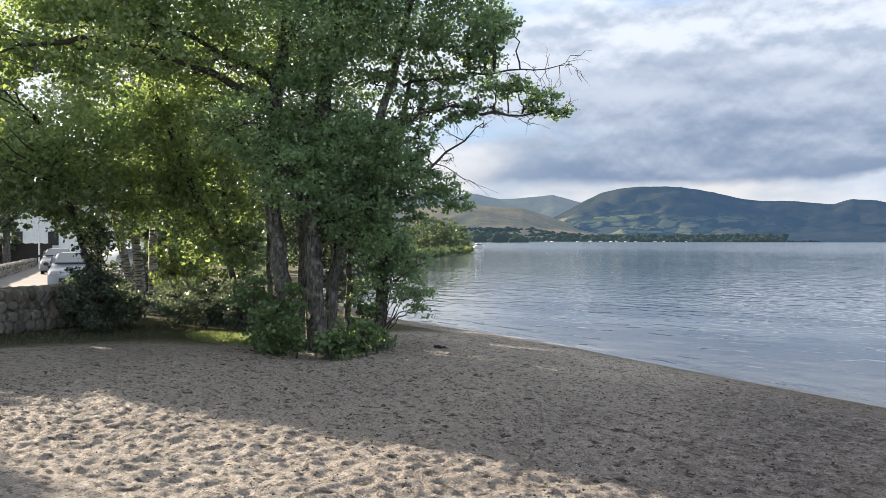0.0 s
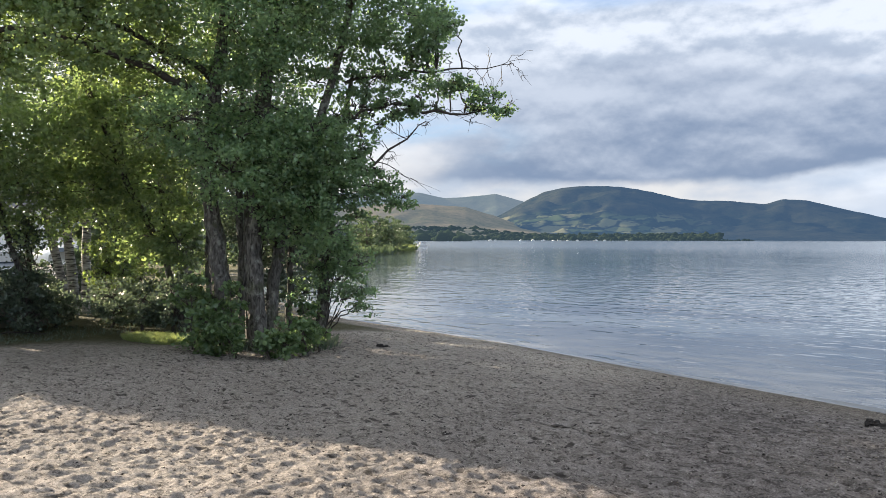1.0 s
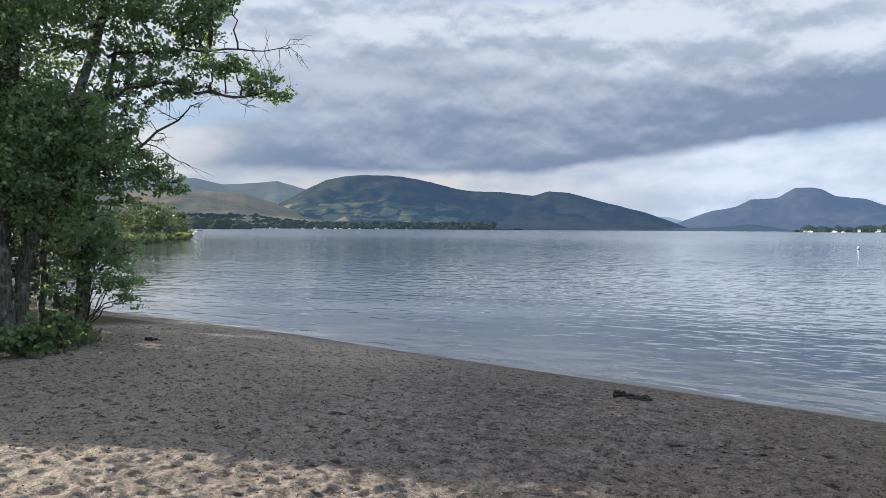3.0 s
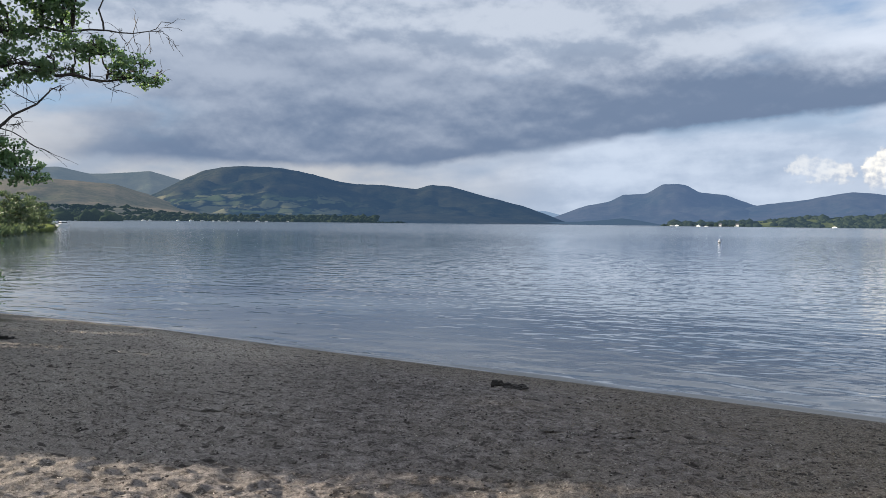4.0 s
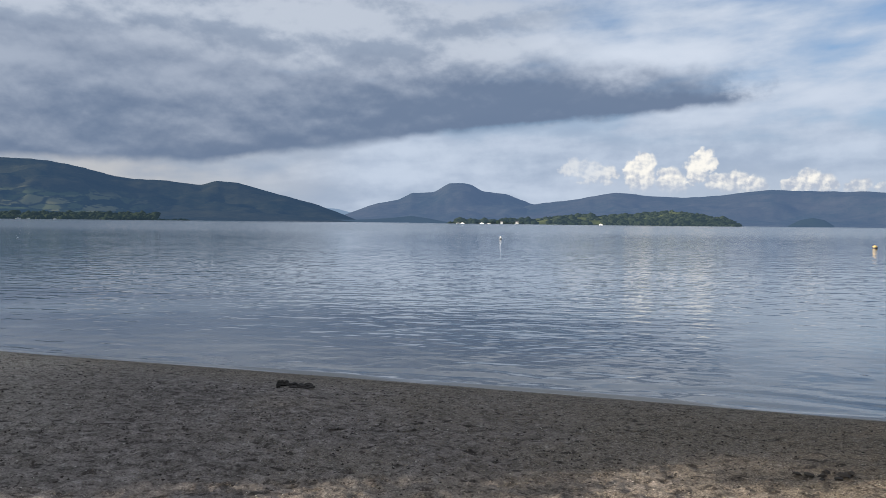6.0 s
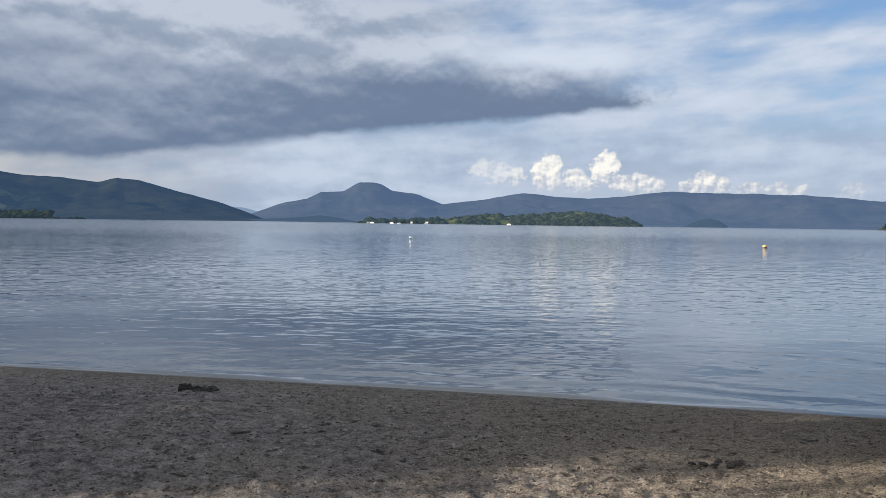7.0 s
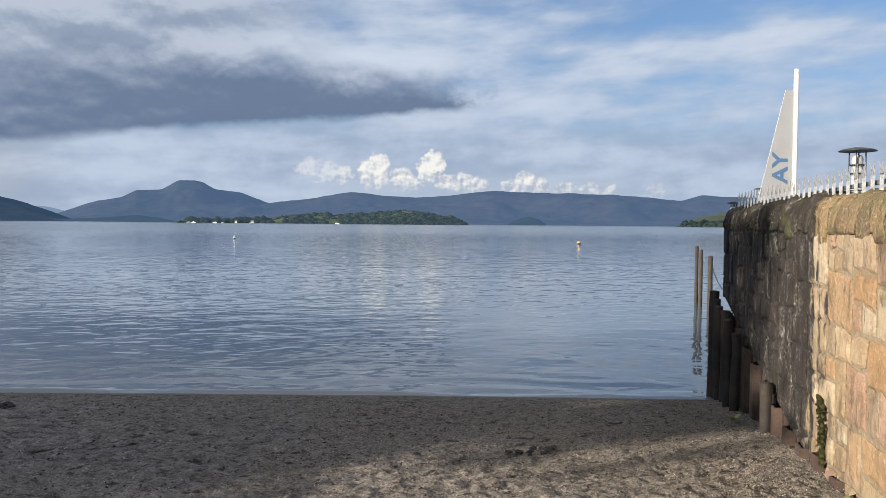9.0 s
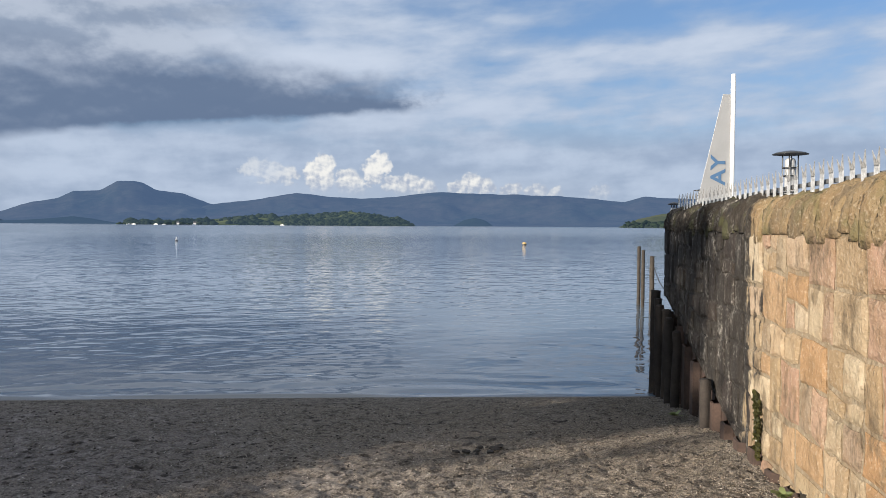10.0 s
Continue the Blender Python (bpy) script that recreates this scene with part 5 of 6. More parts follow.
def build_wall():
    bm = bmesh.new()
    th = 0.5
    steps = np.linspace(W_START, W_END, 34)
    rows = []
    for s in steps:
        zf = wall_foot(s) - 0.02
        rows.append([bm.verts.new(on_wall(s, z, o)) for z, o in ((zf, 0.0), (W_TOP, 0.0), (W_TOP, -th), (zf - 0.3, -th))])
    for a, b in zip(rows, rows[1:]):
        for i in range(4):
            bm.faces.new((a[i], b[i], b[(i + 1) % 4], a[(i + 1) % 4]))
    bm.faces.new(rows[0])
    bm.faces.new(rows[-1][::-1])
    bmesh.ops.recalc_face_normals(bm, faces=bm.faces)
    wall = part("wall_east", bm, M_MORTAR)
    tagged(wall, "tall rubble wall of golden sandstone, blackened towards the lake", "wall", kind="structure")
    blocks = []
    z = 0.12
    courses = []
    while z < W_TOP - 0.15:
        h = rng.uniform(0.44, 0.66)
        courses.append((z, min(z + h, W_TOP - 0.02)))
        z += h
    if courses[-1][1] < W_TOP - 0.05:
        courses.append((courses[-1][1], W_TOP - 0.02))
    for z0, z1 in courses:
        s = W_START
        while s < W_END - 0.05:
            w = rng.uniform(0.5, 1.1)
            e = min(s + w, W_END)
            if W_END - e < 0.18:
                e = W_END
            split(s, z0, e, z1, blocks)
            s = e
    jig = {}

    def corner(s, z, mid_edge=False):
        key = (round(s, 3), round(z, 3))
        if key not in jig:
            edge = s < W_START + 0.01 or s > W_END - 0.01
            k = 0.3 if mid_edge else 1.0
            jig[key] = (0 if edge else rng.uniform(-0.026, 0.026) * k, rng.uniform(-0.022, 0.022) * k if z < W_TOP - 0.05 else 0)
        return s + jig[key][0], z + jig[key][1]

    for s0, z0, s1, z1 in blocks:
        foot = wall_foot((s0 + s1) / 2)
        if z1 < foot + 0.05:
            continue
        z0 = max(z0, foot)
        g = rng.uniform(0.009, 0.018)
        cs = [corner(s0, z0), corner((s0 + s1) / 2 + 0.001, z0, True), corner(s1, z0), corner(s1, (z0 + z1) / 2 + 0.001, True), corner(s1, z1), corner((s0 + s1) / 2 - 0.001, z1, True), corner(s0, z1), corner(s0, (z0 + z1) / 2 - 0.001, True)]
        m = np.mean(cs, 0)
        cs = [(s - g * np.sign(s - m[0]) * (abs(s - m[0]) > 0.03), z - g * np.sign(z - m[1]) * (abs(z - m[1]) > 0.03)) for s, z in cs]
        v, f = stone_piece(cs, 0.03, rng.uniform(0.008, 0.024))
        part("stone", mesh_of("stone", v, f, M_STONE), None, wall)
    # end face towards the lake
    z = wall_foot(W_END)
    while z < W_TOP - 0.05:
        h = min(rng.uniform(0.2, 0.34), W_TOP - z)
        bm = bmesh.new()
        box(bm, (0.02, 0.50, h - 0.02), on_wall(W_END + 0.012, z + h / 2, -0.24), Matrix.Rotation(math.atan2(WU.y, WU.x), 4, "Z"))
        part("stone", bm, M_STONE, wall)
        z += h
    # rounded coping stones bedded side by side
    s = W_START
    while s < W_END - 0.04:
        w = min(rng.uniform(0.10, 0.23), W_END - s)
        h = rng.uniform(0.195, 0.255) + 0.010 * (3 - s)
        dip = rng.choice([rng.uniform(0.005, 0.04), rng.uniform(0.03, 0.11)])
        prof = [(0.020, -dip), (0.022, -dip * 0.3), (0.018, h * 0.18), (0.012, h * 0.42), (-0.008, h * 0.68), (-0.045, h * 0.88), (-0.12, h * 0.99), (-0.22, h * 1.02), (-0.40, h * 0.92), (-0.52, h * 0.5), (-0.54, -0.01)]
        n, v, f = len(prof), [], []
        lean, ph = rng.uniform(-0.05, 0.05), rng.uniform(0, 6.28, 3)
        for u in np.linspace(0, 1, 8):
            k = 0.78 + 0.22 * math.sin(math.pi * min(max(u, 0.0), 1.0)) ** 0.45
            for i, (o, zz) in enumerate(prof):
                lump = 0.010 * math.sin(4 * u + ph[0] + i * 0.9) + 0.007 * math.sin(11 * u + ph[1] + i * 1.7) + rng.uniform(-0.005, 0.005)
                v.append(on_wall(s + 0.004 + u * (w - 0.008) + lean * max(zz, 0) / h * math.sin(math.pi * u), W_TOP + 0.004 + zz * (k if zz > 0 else 0.6 + 0.4 * k) + (lump if 3 < i < 8 else 0), (o + 0.24) * (0.90 + 0.10 * k) - 0.24 + (lump if 0 < i < 5 else 0)))
        for a in range(7):
            for i in range(n):
                k = (i + 1) % n
                f.append((a * n + i, a * n + k, (a + 1) * n + k, (a + 1) * n + i))
        f += [tuple(range(n))[::-1], tuple(range(7 * n, 8 * n))]
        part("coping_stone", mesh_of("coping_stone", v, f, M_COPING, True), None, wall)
        s += w


build_wall()

# terrace behind the wall
bm = bmesh.new()
ring = (on_wall(W_START, 0, -0.52), on_wall(W_END, 0, -0.52), Vector((21.5, 20.2, 0)), Vector((32, 10, 0)), on_wall(W_START, 0, -14))
lowr = [bm.verts.new((p.x, p.y, -0.5)) for p in ring]
hir = [bm.verts.new((p.x, p.y, 1.7)) for p in ring]
bm.faces.new(hir)
for i in range(5):
    bm.faces.new((lowr[i], lowr[(i + 1) % 5], hir[(i + 1) % 5], hir[i]))
bmesh.ops.recalc_face_normals(bm, faces=bm.faces)
tagged(part("terrace", bm, plain("terrace_paving", (0.2, 0.19, 0.18), 0.85, 0, 0.3, 1.5)), "raised paved terrace behind the stone wall", "terrace", kind="structure")


# ---- sheet piles under the wall ----
def build_piling():
    root = thing("sheet_piling", on_wall(0, 0.2, 0.1), "rusty corrugated steel sheet piles below the stone wall", "piling")
    o = Vector(root.location)
    s, k = -0.15, 0
    while s < 3.95:
        w = 0.20
        out = 0.055 if k % 2 == 0 else -0.01
        z0, z1 = -0.35, min(wall_foot(s) + rng.uniform(-0.03, 0.03), 1.2)
        z1 = max(z1, float(land(np.array(on_wall(s, 0).x), np.array(on_wall(s, 0).y))) + rng.uniform(0.02, 0.12))
        prof = [(0.0, out - 0.06), (0.035, out), (w - 0.035, out), (w, out - 0.06), (w, out - 0.072), (w - 0.04, out - 0.014), (0.04, out - 0.014), (0.0, out - 0.072)]
        v = [on_wall(s + q, z + (rng.uniform(-0.012, 0.012) if z > 0 else 0), e) - o for z in (z0, z1) for q, e in prof]
        n = len(prof)
        f = [(i, (i + 1) % n, n + (i + 1) % n, n + i) for i in range(n)] + [tuple(range(n, 2 * n)), tuple(range(n))[::-1]]
        part("pile_panel", mesh_of("pile_panel", v, f, M_RUST), None, root)
        s += w * 0.98
        k += 1
    tagged(root, kind="")
    # old timber piles out to the water
    for s, out, r, top in ((2.0, 0.09, 0.055, 0.62), (3.2, 0.10, 0.05, 0.88), (3.5, 0.12, 0.055, 0.98), (3.78, 0.10, 0.06, 1.04), (4.06, 0.12, 0.055, 1.06), (4.24, 0.10, 0.05, 1.12), (4.42, 0.11, 0.065, 1.20)):
        p = on_wall(s, -0.6, out)
        t = thing("timber_pile", (p.x, p.y, 0.0), "blackened old timber pile in the shallows", "pile", "timber piles by the wall")
        h = np.array([-0.6, 0.0, 0.4, 0.8, 1.0]) * np.array([1, 1, top, top, top])
        v, f = tube(np.stack([rng.uniform(-0.012, 0.012, 5), rng.uniform(-0.012, 0.012, 5), h], -1), np.array([1, 1.02, 0.98, 1, 0.97]) * r * 1.2, 4, 0.06)
        part("shaft", mesh_of("shaft", v, f, M_TIMBER), None, t)
        v, f = lathe([(r * 0.95, top - 0.012), (r * 0.6, top + 0.006), (0.001, top - 0.004)], 5)
        part("worn_top", mesh_of("worn_top", v, f, M_TIMBER), None, t)


build_piling()


def water_post(x, y, top, r, lean=(0.0, 0.0)):
    t = thing("mooring_post", (x, y, 0.0), "weathered wooden mooring post standing in the lake", "post", "mooring posts")
    z = np.array([-1.2, 0.0, top * 0.4, top * 0.75, top])
    v, f = tube(np.stack([lean[0] * z, lean[1] * z, z], -1), [r, r, r * 0.96, r * 0.94, r * 0.9], 9, 0.05)
    part("shaft", mesh_of("shaft", v, f, M_POST, True), None, t)
    v, f = lathe([(r * 0.9, top - 0.003), (r * 0.5, top + 0.012), (0.001, top + 0.012)], 9)
    v = v + np.array([lean[0] * top, lean[1] * top, 0])
    part("end_grain", mesh_of("end_grain", v, f, M_POST), None, t)


water_post(14.17, 14.75, 1.45, 0.048)
water_post(13.77, 14.19, 1.38, 0.045)
water_post(13.06, 13.17, 1.28, 0.058, (0.02, 0.02))
chain = thing("chain", (13.1, 13.1, 1.0), "thin slack chain from a mooring post", "chain")
p = bend((13.1, 13.15, 1.05), (9.5, 8.9, 1.15), 12, -0.35)
v, f = tube(p - np.array((13.1, 13.1, 1.0)), [0.012] * 12, 5)
part("links", mesh_of("links", v, f, M_DARK), None, chain)


# ---- spiked rail on the wall ----
def build_fence():
    root = thing("spiked_rail", on_wall(0, 2.15, -0.15), "galvanised steel rail with rows of sharp anti-climb spikes", "fence")
    o = Vector(root.location)
    ang = math.atan2(WU.y, WU.x)
    turn = Matrix.Rotation(ang, 4, "Z")
    bm = bmesh.new()
    for s0, s1 in ((W_START + 0.05, 0.0), (0.0, W_END - 0.05)):
        drop = 0.011 * max(s0 + s1, 0) / 2
        box(bm, (s1 - s0, 0.026, 0.026), on_wall((s0 + s1) / 2, 2.228 - drop, -0.16) - o, turn @ Matrix.Rotation(math.atan(0.011 if s1 > 0 else 0.0), 4, "Y"))
    part("rail", bm, M_STEEL, root)
    v, f = [], []
    prof = [(0.031, -0.012), (0.031, 0.089), (-0.031, 0.089), (-0.030, -0.012)]
    for e in (-0.002, 0.002):
        v += [(q, e, z) for q, z in prof]
    n = len(prof)
    f = [tuple(range(n))[::-1], tuple(range(n, 2 * n))] + [(i, (i + 1) % n, n + (i + 1) % n, n + i) for i in range(n)]
    spike = mesh_of("spike", v, f, M_GALV)
    v, f = [], []
    for e in (-0.002, 0.002):
        v += [(q, e, z) for q, z in ((0.031, 0.082), (0.038, 0.106), (0.064, 0.166), (0.006, 0.108), (-0.022, 0.182), (-0.031, 0.082))]
    f = [tuple(range(6))[::-1], tuple(range(6, 12))] + [(i, (i + 1) % 6, 6 + (i + 1) % 6, 6 + i) for i in range(6)]
    prong = mesh_of("prong", v, f, M_PRONG)
    post = bmesh.new()
    box(post, (0.04, 0.04, 0.30), (0, 0, -0.10))
    pm = bpy.data.meshes.new("post")
    post.to_mesh(pm)
    post.free()
    pm.materials.append(M_GALV)
    k, s = 0, W_START + 0.1
    while s < W_END - 0.05:
        ob = part("spike", spike, None, root)
        ob.matrix_local = Matrix.Translation(on_wall(s, 2.185 - 0.011 * max(s, 0), -0.13) - o) @ turn @ Matrix.Rotation(radians(rng.uniform(-4, 4)), 4, "Y")
        part("prong", prong, None, ob)
        if k % 8 == 0:
            ob = part("post", pm, None, root)
            ob.matrix_local = Matrix.Translation(on_wall(s, 2.14 - 0.011 * max(s, 0), -0.18) - o) @ turn
        s += 0.15
        k += 1


build_fence()


def mushroom_lamp(p, h, r):
    """A post lamp with a disc cap, a wire cage and a glass tube."""
    t = thing("garden_lamp", p, "steel post lamp with a flat dark disc cap", "lamp", "lamps on the terrace")
    v, f = lathe([(0.001, h), (r * 0.3, h - 0.004), (r * 0.8, h - 0.018), (r, h - 0.030), (r, h - 0.036), (r * 0.8, h - 0.030), (0.001, h - 0.022)], 24)
    part("cap", mesh_of("cap", v, f, M_DARK, True), None, t, "flat dark disc cap")
    v, f = lathe([(0.05, 0.0), (0.05, h - 0.34), (0.045, h - 0.34), (0.045, h - 0.09), (0.03, h - 0.07)], 16)
    part("tube", mesh_of("tube", v, f, M_GALV, True), None, t)
    for i in range(4):
        a = i * math.pi / 2 + 0.5
        q = np.array((math.cos(a) * r * 0.42, math.sin(a) * r * 0.42, 0))
        v, f = tube(np.stack([q + (0, 0, h - 0.36), q + (0, 0, h - 0.04)]), [0.006, 0.006], 6)
        part("cage_bar", mesh_of("cage_bar", v, f, M_DARK), None, t)
    for z in (h - 0.36, h - 0.22, h - 0.15):
        a = np.linspace(0, 2 * np.pi, 19)
        v, f = tube(np.stack([np.cos(a) * r * 0.42, np.sin(a) * r * 0.42, 0 * a + z], -1), [0.006] * 19, 5)
        part("cage_ring", mesh_of("cage_ring", v, f, M_DARK), None, t)


mushroom_lamp((6.10, 4.48, 1.7), 0.91, 0.148)
mushroom_lamp((14.9, 13.5, 1.7), 1.15, 0.16)
mushroom_lamp((7.35, 7.02, 1.7), 0.55, 0.075)


def sail_sign():
    p = Vector((15.32, 12.92, 1.7))
    t = thing("sail_sign", p, "white mast with a pale sail-shaped board lettered in blue", "sign")
    side = Vector((-0.966, 0.259, 0))
    H = 3.84
    v, f = lathe([(0.056, 0), (0.056, H - 0.12), (0.048, H - 0.11), (0.048, H), (0.001, H + 0.01)], 14)
    part("mast", mesh_of("mast", v, f, M_WHITE, True), None, t)
    fw = Vector((side.y, -side.x, 0)) * 0.006
    c = [(0.05, 0.3), (1.05, 0.3), (0.27, H - 0.48), (0.05, H - 0.48)]
    v = [side * q + Vector((0, 0, z)) + w for w in (fw, -fw) for q, z in c]
    f = [(0, 1, 2, 3), (7, 6, 5, 4)] + [(i, 4 + i, 4 + (i + 1) % 4, (i + 1) % 4) for i in range(4)]
    part("sail_board", mesh_of("sail_board", v, f, M_SAIL), None, t)
    cu = bpy.data.curves.new("lettering", "FONT")
    cu.body, cu.size, cu.extrude, cu.offset = "AY", 0.54, 0.001, 0.012
    ob = new("lettering", cu)
    cu.materials.append(M_LETTER)
    ob.parent = t
    # reads upward along the board
    out = Vector((-0.259, -0.966, 0))
    m = Matrix((Vector((0, 0, 1)), side, out)).transposed().to_4x4()
    ob.matrix_local = Matrix.Translation(side * 0.20 + Vector((0, 0, 1.24)) + out * 0.010) @ m


sail_sign()


# ---- on the lake ----
def buoy(x, y, body, r, name_label, tall):
    t = thing("buoy", (x, y, 0), name_label, "buoy")
    v, f = lathe([(0.001, -0.2), (r * 0.8, -0.15), (r, 0.05), (r, r * 0.9), (r * 0.7, r * 1.2), (r * 0.3, r * 1.35), (0.001, r * 1.4)], 16)
    part("float", mesh_of("float", v, f, body, True), None, t)
    if tall:
        v, f = lathe([(r * 0.4, r * 1.3), (r * 0.36, tall), (r * 0.55, tall + 0.02), (r * 0.55, tall + 0.09), (0.001, tall + 0.13)], 12)
        part("top_mark", mesh_of("top_mark", v, f, body, True), None, t)
    v, f = lathe([(r * 1.01, 0.0), (r * 1.02, 0.06), (r * 1.01, 0.12)], 16)
    part("band", mesh_of("band", v, f, M_DARK, True), None, t)


buoy(18.96, 94.5, plain("buoy_white", (0.6, 0.6, 0.6), 0.5), 0.15, "white can buoy with a top mark afloat", 0.24)
buoy(47.8, 66.5, plain("yellow_paint", (0.45, 0.31, 0.10), 0.5, 0, 0.1, 4.0), 0.21, "round yellow buoy afloat", 0.0)


def boat(az, r, length, label="small white moored motor boat", swing=None):
    a = radians(az)
    t = thing("boat", (r * math.sin(a), r * math.cos(a), 0), label, "boat", "boats at their moorings")
    t.rotation_euler = (0, 0, -a + (rng.choice((0.0, 3.1)) + rng.uniform(-0.7, 0.7) if swing is None else swing))
    L, B, D = length, length * 0.32, length * 0.16
    xs = np.array([-0.5, -0.2, 0.15, 0.38, 0.5]) * L
    hb = np.array([0.42, 0.5, 0.46, 0.25, 0.02]) * B
    v = []
    for x, b2 in zip(xs, hb):
        v += [(x, -b2, D), (x, -b2 * 0.7, -0.1), (x, b2 * 0.7, -0.1), (x, b2, D)]
    f = [(i * 4 + k, (i + 1) * 4 + k, (i + 1) * 4 + (k + 1) % 4, i * 4 + (k + 1) % 4) for i in range(4) for k in range(4)] + [(0, 1, 2, 3), (16, 19, 18, 17)]
    part("hull", mesh_of("hull", v, f, M_WHITE), None, t)
    bm = bmesh.new()
    box(bm, (L * 0.42, B * 0.62, D * 0.9), (-L * 0.02, 0, D * 1.4), None, D * 0.15)
    part("cabin", bm, M_WHITE, t)
    bm = bmesh.new()
    box(bm, (L * 0.43, B * 0.635, D * 0.3), (-L * 0.02, 0, D * 1.5))
    part("cabin_window", bm, M_DARK, t)


boat(-33.3, 205, 4.4, "white cabin cruiser moored off the point", 0.9)
for az in (-30.6, -29.9, -28.4, -28.0, -26.2, -25.3, -24.6, -23.9, -23.5, -22.9, -22.2, -20.9, -20.3, -18.8, 8.3, 8.6, 10.0, 10.5, 12.4, 18.4):
    boat(az, rng.uniform(1480, 1540) if az > 0 else rng.uniform(1700, 1830), rng.uniform(5.5, 9))


def cottage(az, r, w, label):
    a = radians(az)
    t = thing("cottage", (r * math.sin(a), r * math.cos(a), 0.5), label, "house", "cottages on the island")
    t.rotation_euler = (0, 0, -a)
    bm = bmesh.new()
    box(bm, (w, 6, 3.2), (0, 0, 1.6))
    part("wall", bm, M_WHITE, t)
    v = [(-w / 2 - 0.3, -3.4, 3.2), (w / 2 + 0.3, -3.4, 3.2), (w / 2 + 0.3, 3.4, 3.2), (-w / 2 - 0.3, 3.4, 3.2), (-w / 2 - 0.3, 0, 5.4), (w / 2 + 0.3, 0, 5.4)]
    part("roof", mesh_of("roof", v, [(0, 1, 5, 4), (2, 3, 4, 5), (0, 4, 3), (1, 2, 5), (0, 3, 2, 1)], plain("slate", (0.10, 0.10, 0.11), 0.7)), None, t)


for az, w in ((11.4, 4.5), (12.5, 5.5)):
    cottage(az, 1556, w, "small white lakeside cottage with a slate roof")


# ---- the road side ----
M_ASPHALT = plain("asphalt", (0.14, 0.135, 0.13), 0.85, 0, 0.15, 0.8)
RD = Vector((-0.86, 0.51, 0)).normalized()
RN = Vector((0.51, 0.86, 0)).normalized()


def strip(name, a, along, width, z, mat, label, length, kind="structure"):
    p = Vector(a)
    q = [p, p + along * length, p + along * length + RN * width, p + RN * width]
    n = 30
    v, f = [], []
    for i in range(n + 1):
        for k in (0, 1):
            w = p + along * (length * i / n) + RN * (width * k)
            v.append((w.x, w.y, max(z, float(land(np.array(w.x), np.array(w.y))) + 0.02)))
    f = [(2 * i, 2 * i + 2, 2 * i + 3, 2 * i + 1) for i in range(n)]
    return tagged(part(name, mesh_of(name, v, f, mat)), label, "road", kind=kind)


strip("road", (-23.5, 8.6, 0), RD, 7.2, 0.06, M_ASPHALT, "grey asphalt lakeside road", 102)


def rubble_wall(name, a, b, h, label, stones):
    """Low drystone wall from a to b with rounded stones."""
    a, b = Vector(a), Vector(b)
    run = (b - a)
    L = run.length
    u = run.normalized()
    nrm = Vector((-u.y, u.x, 0))
    bm = bmesh.new()
    box(bm, (L, 0.30, h + 0.1), (a + b) / 2 + Vector((0, 0, h / 2 - 0.06)), Matrix.Rotation(math.atan2(u.y, u.x), 4, "Z"))
    w = tagged(part(name, bm, M_DRYSTONE), label, "wall", kind="structure")
    ico = bmesh.new()
    bmesh.ops.create_icosphere(ico, subdivisions=2, radius=0.6)
    shapes = []
    for k in range(9):
        c = ico.copy()
        cut = [rng.uniform(0.36, 0.46) for _ in range(6)]
        for v in c.verts:
            v.co = v.co * rng.uniform(0.84, 1.12)
            v.co.x = max(-cut[0], min(cut[1], v.co.x))
            v.co.y = max(-cut[2], min(cut[3], v.co.y))
            v.co.z = max(-cut[4], min(cut[5], v.co.z))
        me = bpy.data.meshes.new("stone")
        c.to_mesh(me)
        c.free()
        me.materials.append(M_DRYSTONE)
        shapes.append(me)
    ico.free()
    rows_of, z = [], 0.0
    while z < h - 0.12:
        q = rng.uniform(0.13, 0.22)
        rows_of.append((z, q))
        z += q
    rows_of.append((z, 0.22))
    mean = L * len(rows_of) / stones
    spin = math.atan2(u.y, u.x)
    for z0, q in rows_of:
        top = z0 == rows_of[-1][0]
        s = rng.uniform(-0.1, 0.1)
        while s < L:
            w0 = mean * rng.uniform(0.5, 1.6) * (0.7 if top else 1.0)
            p = a + u * (s + w0 / 2) + Vector((0, 0, z0 + q / 2 + rng.uniform(-0.02, 0.02)))
            side = 0.0 if top else (0.12 if nrm.dot(-a) > 0 else -0.12)
            sc = Vector((w0 * 1.18, 0.52 if top else 0.26, q * rng.uniform(1.05, 1.5)))
            ob = part("stone", shapes[rng.integers(0, 9)], None, w)
            ob.matrix_world = (Matrix.Translation(p + nrm * (side + rng.uniform(-0.02, 0.03))) @ Matrix.Rotation(spin + rng.uniform(-0.3, 0.3), 4, "Z") @ Matrix.Rotation(rng.uniform(-0.25, 0.25), 4, "X")
                               @ Matrix.Rotation(rng.uniform(-0.4, 0.4), 4, "Y") @ Matrix.Diagonal((*sc, 1)))
            s += w0


rubble_wall("wall_beach", (-13.2, 3.0, 0.40), (-14.25, 8.6, 0.40), 0.60, "low mossy drystone wall between beach and road", 150)
rubble_wall("wall_road", Vector((-33.0, 14.0, 0.06)), Vector((-64.0, 33.2, 0.06)), 0.36, "low drystone wall along the far side of the road", 260)


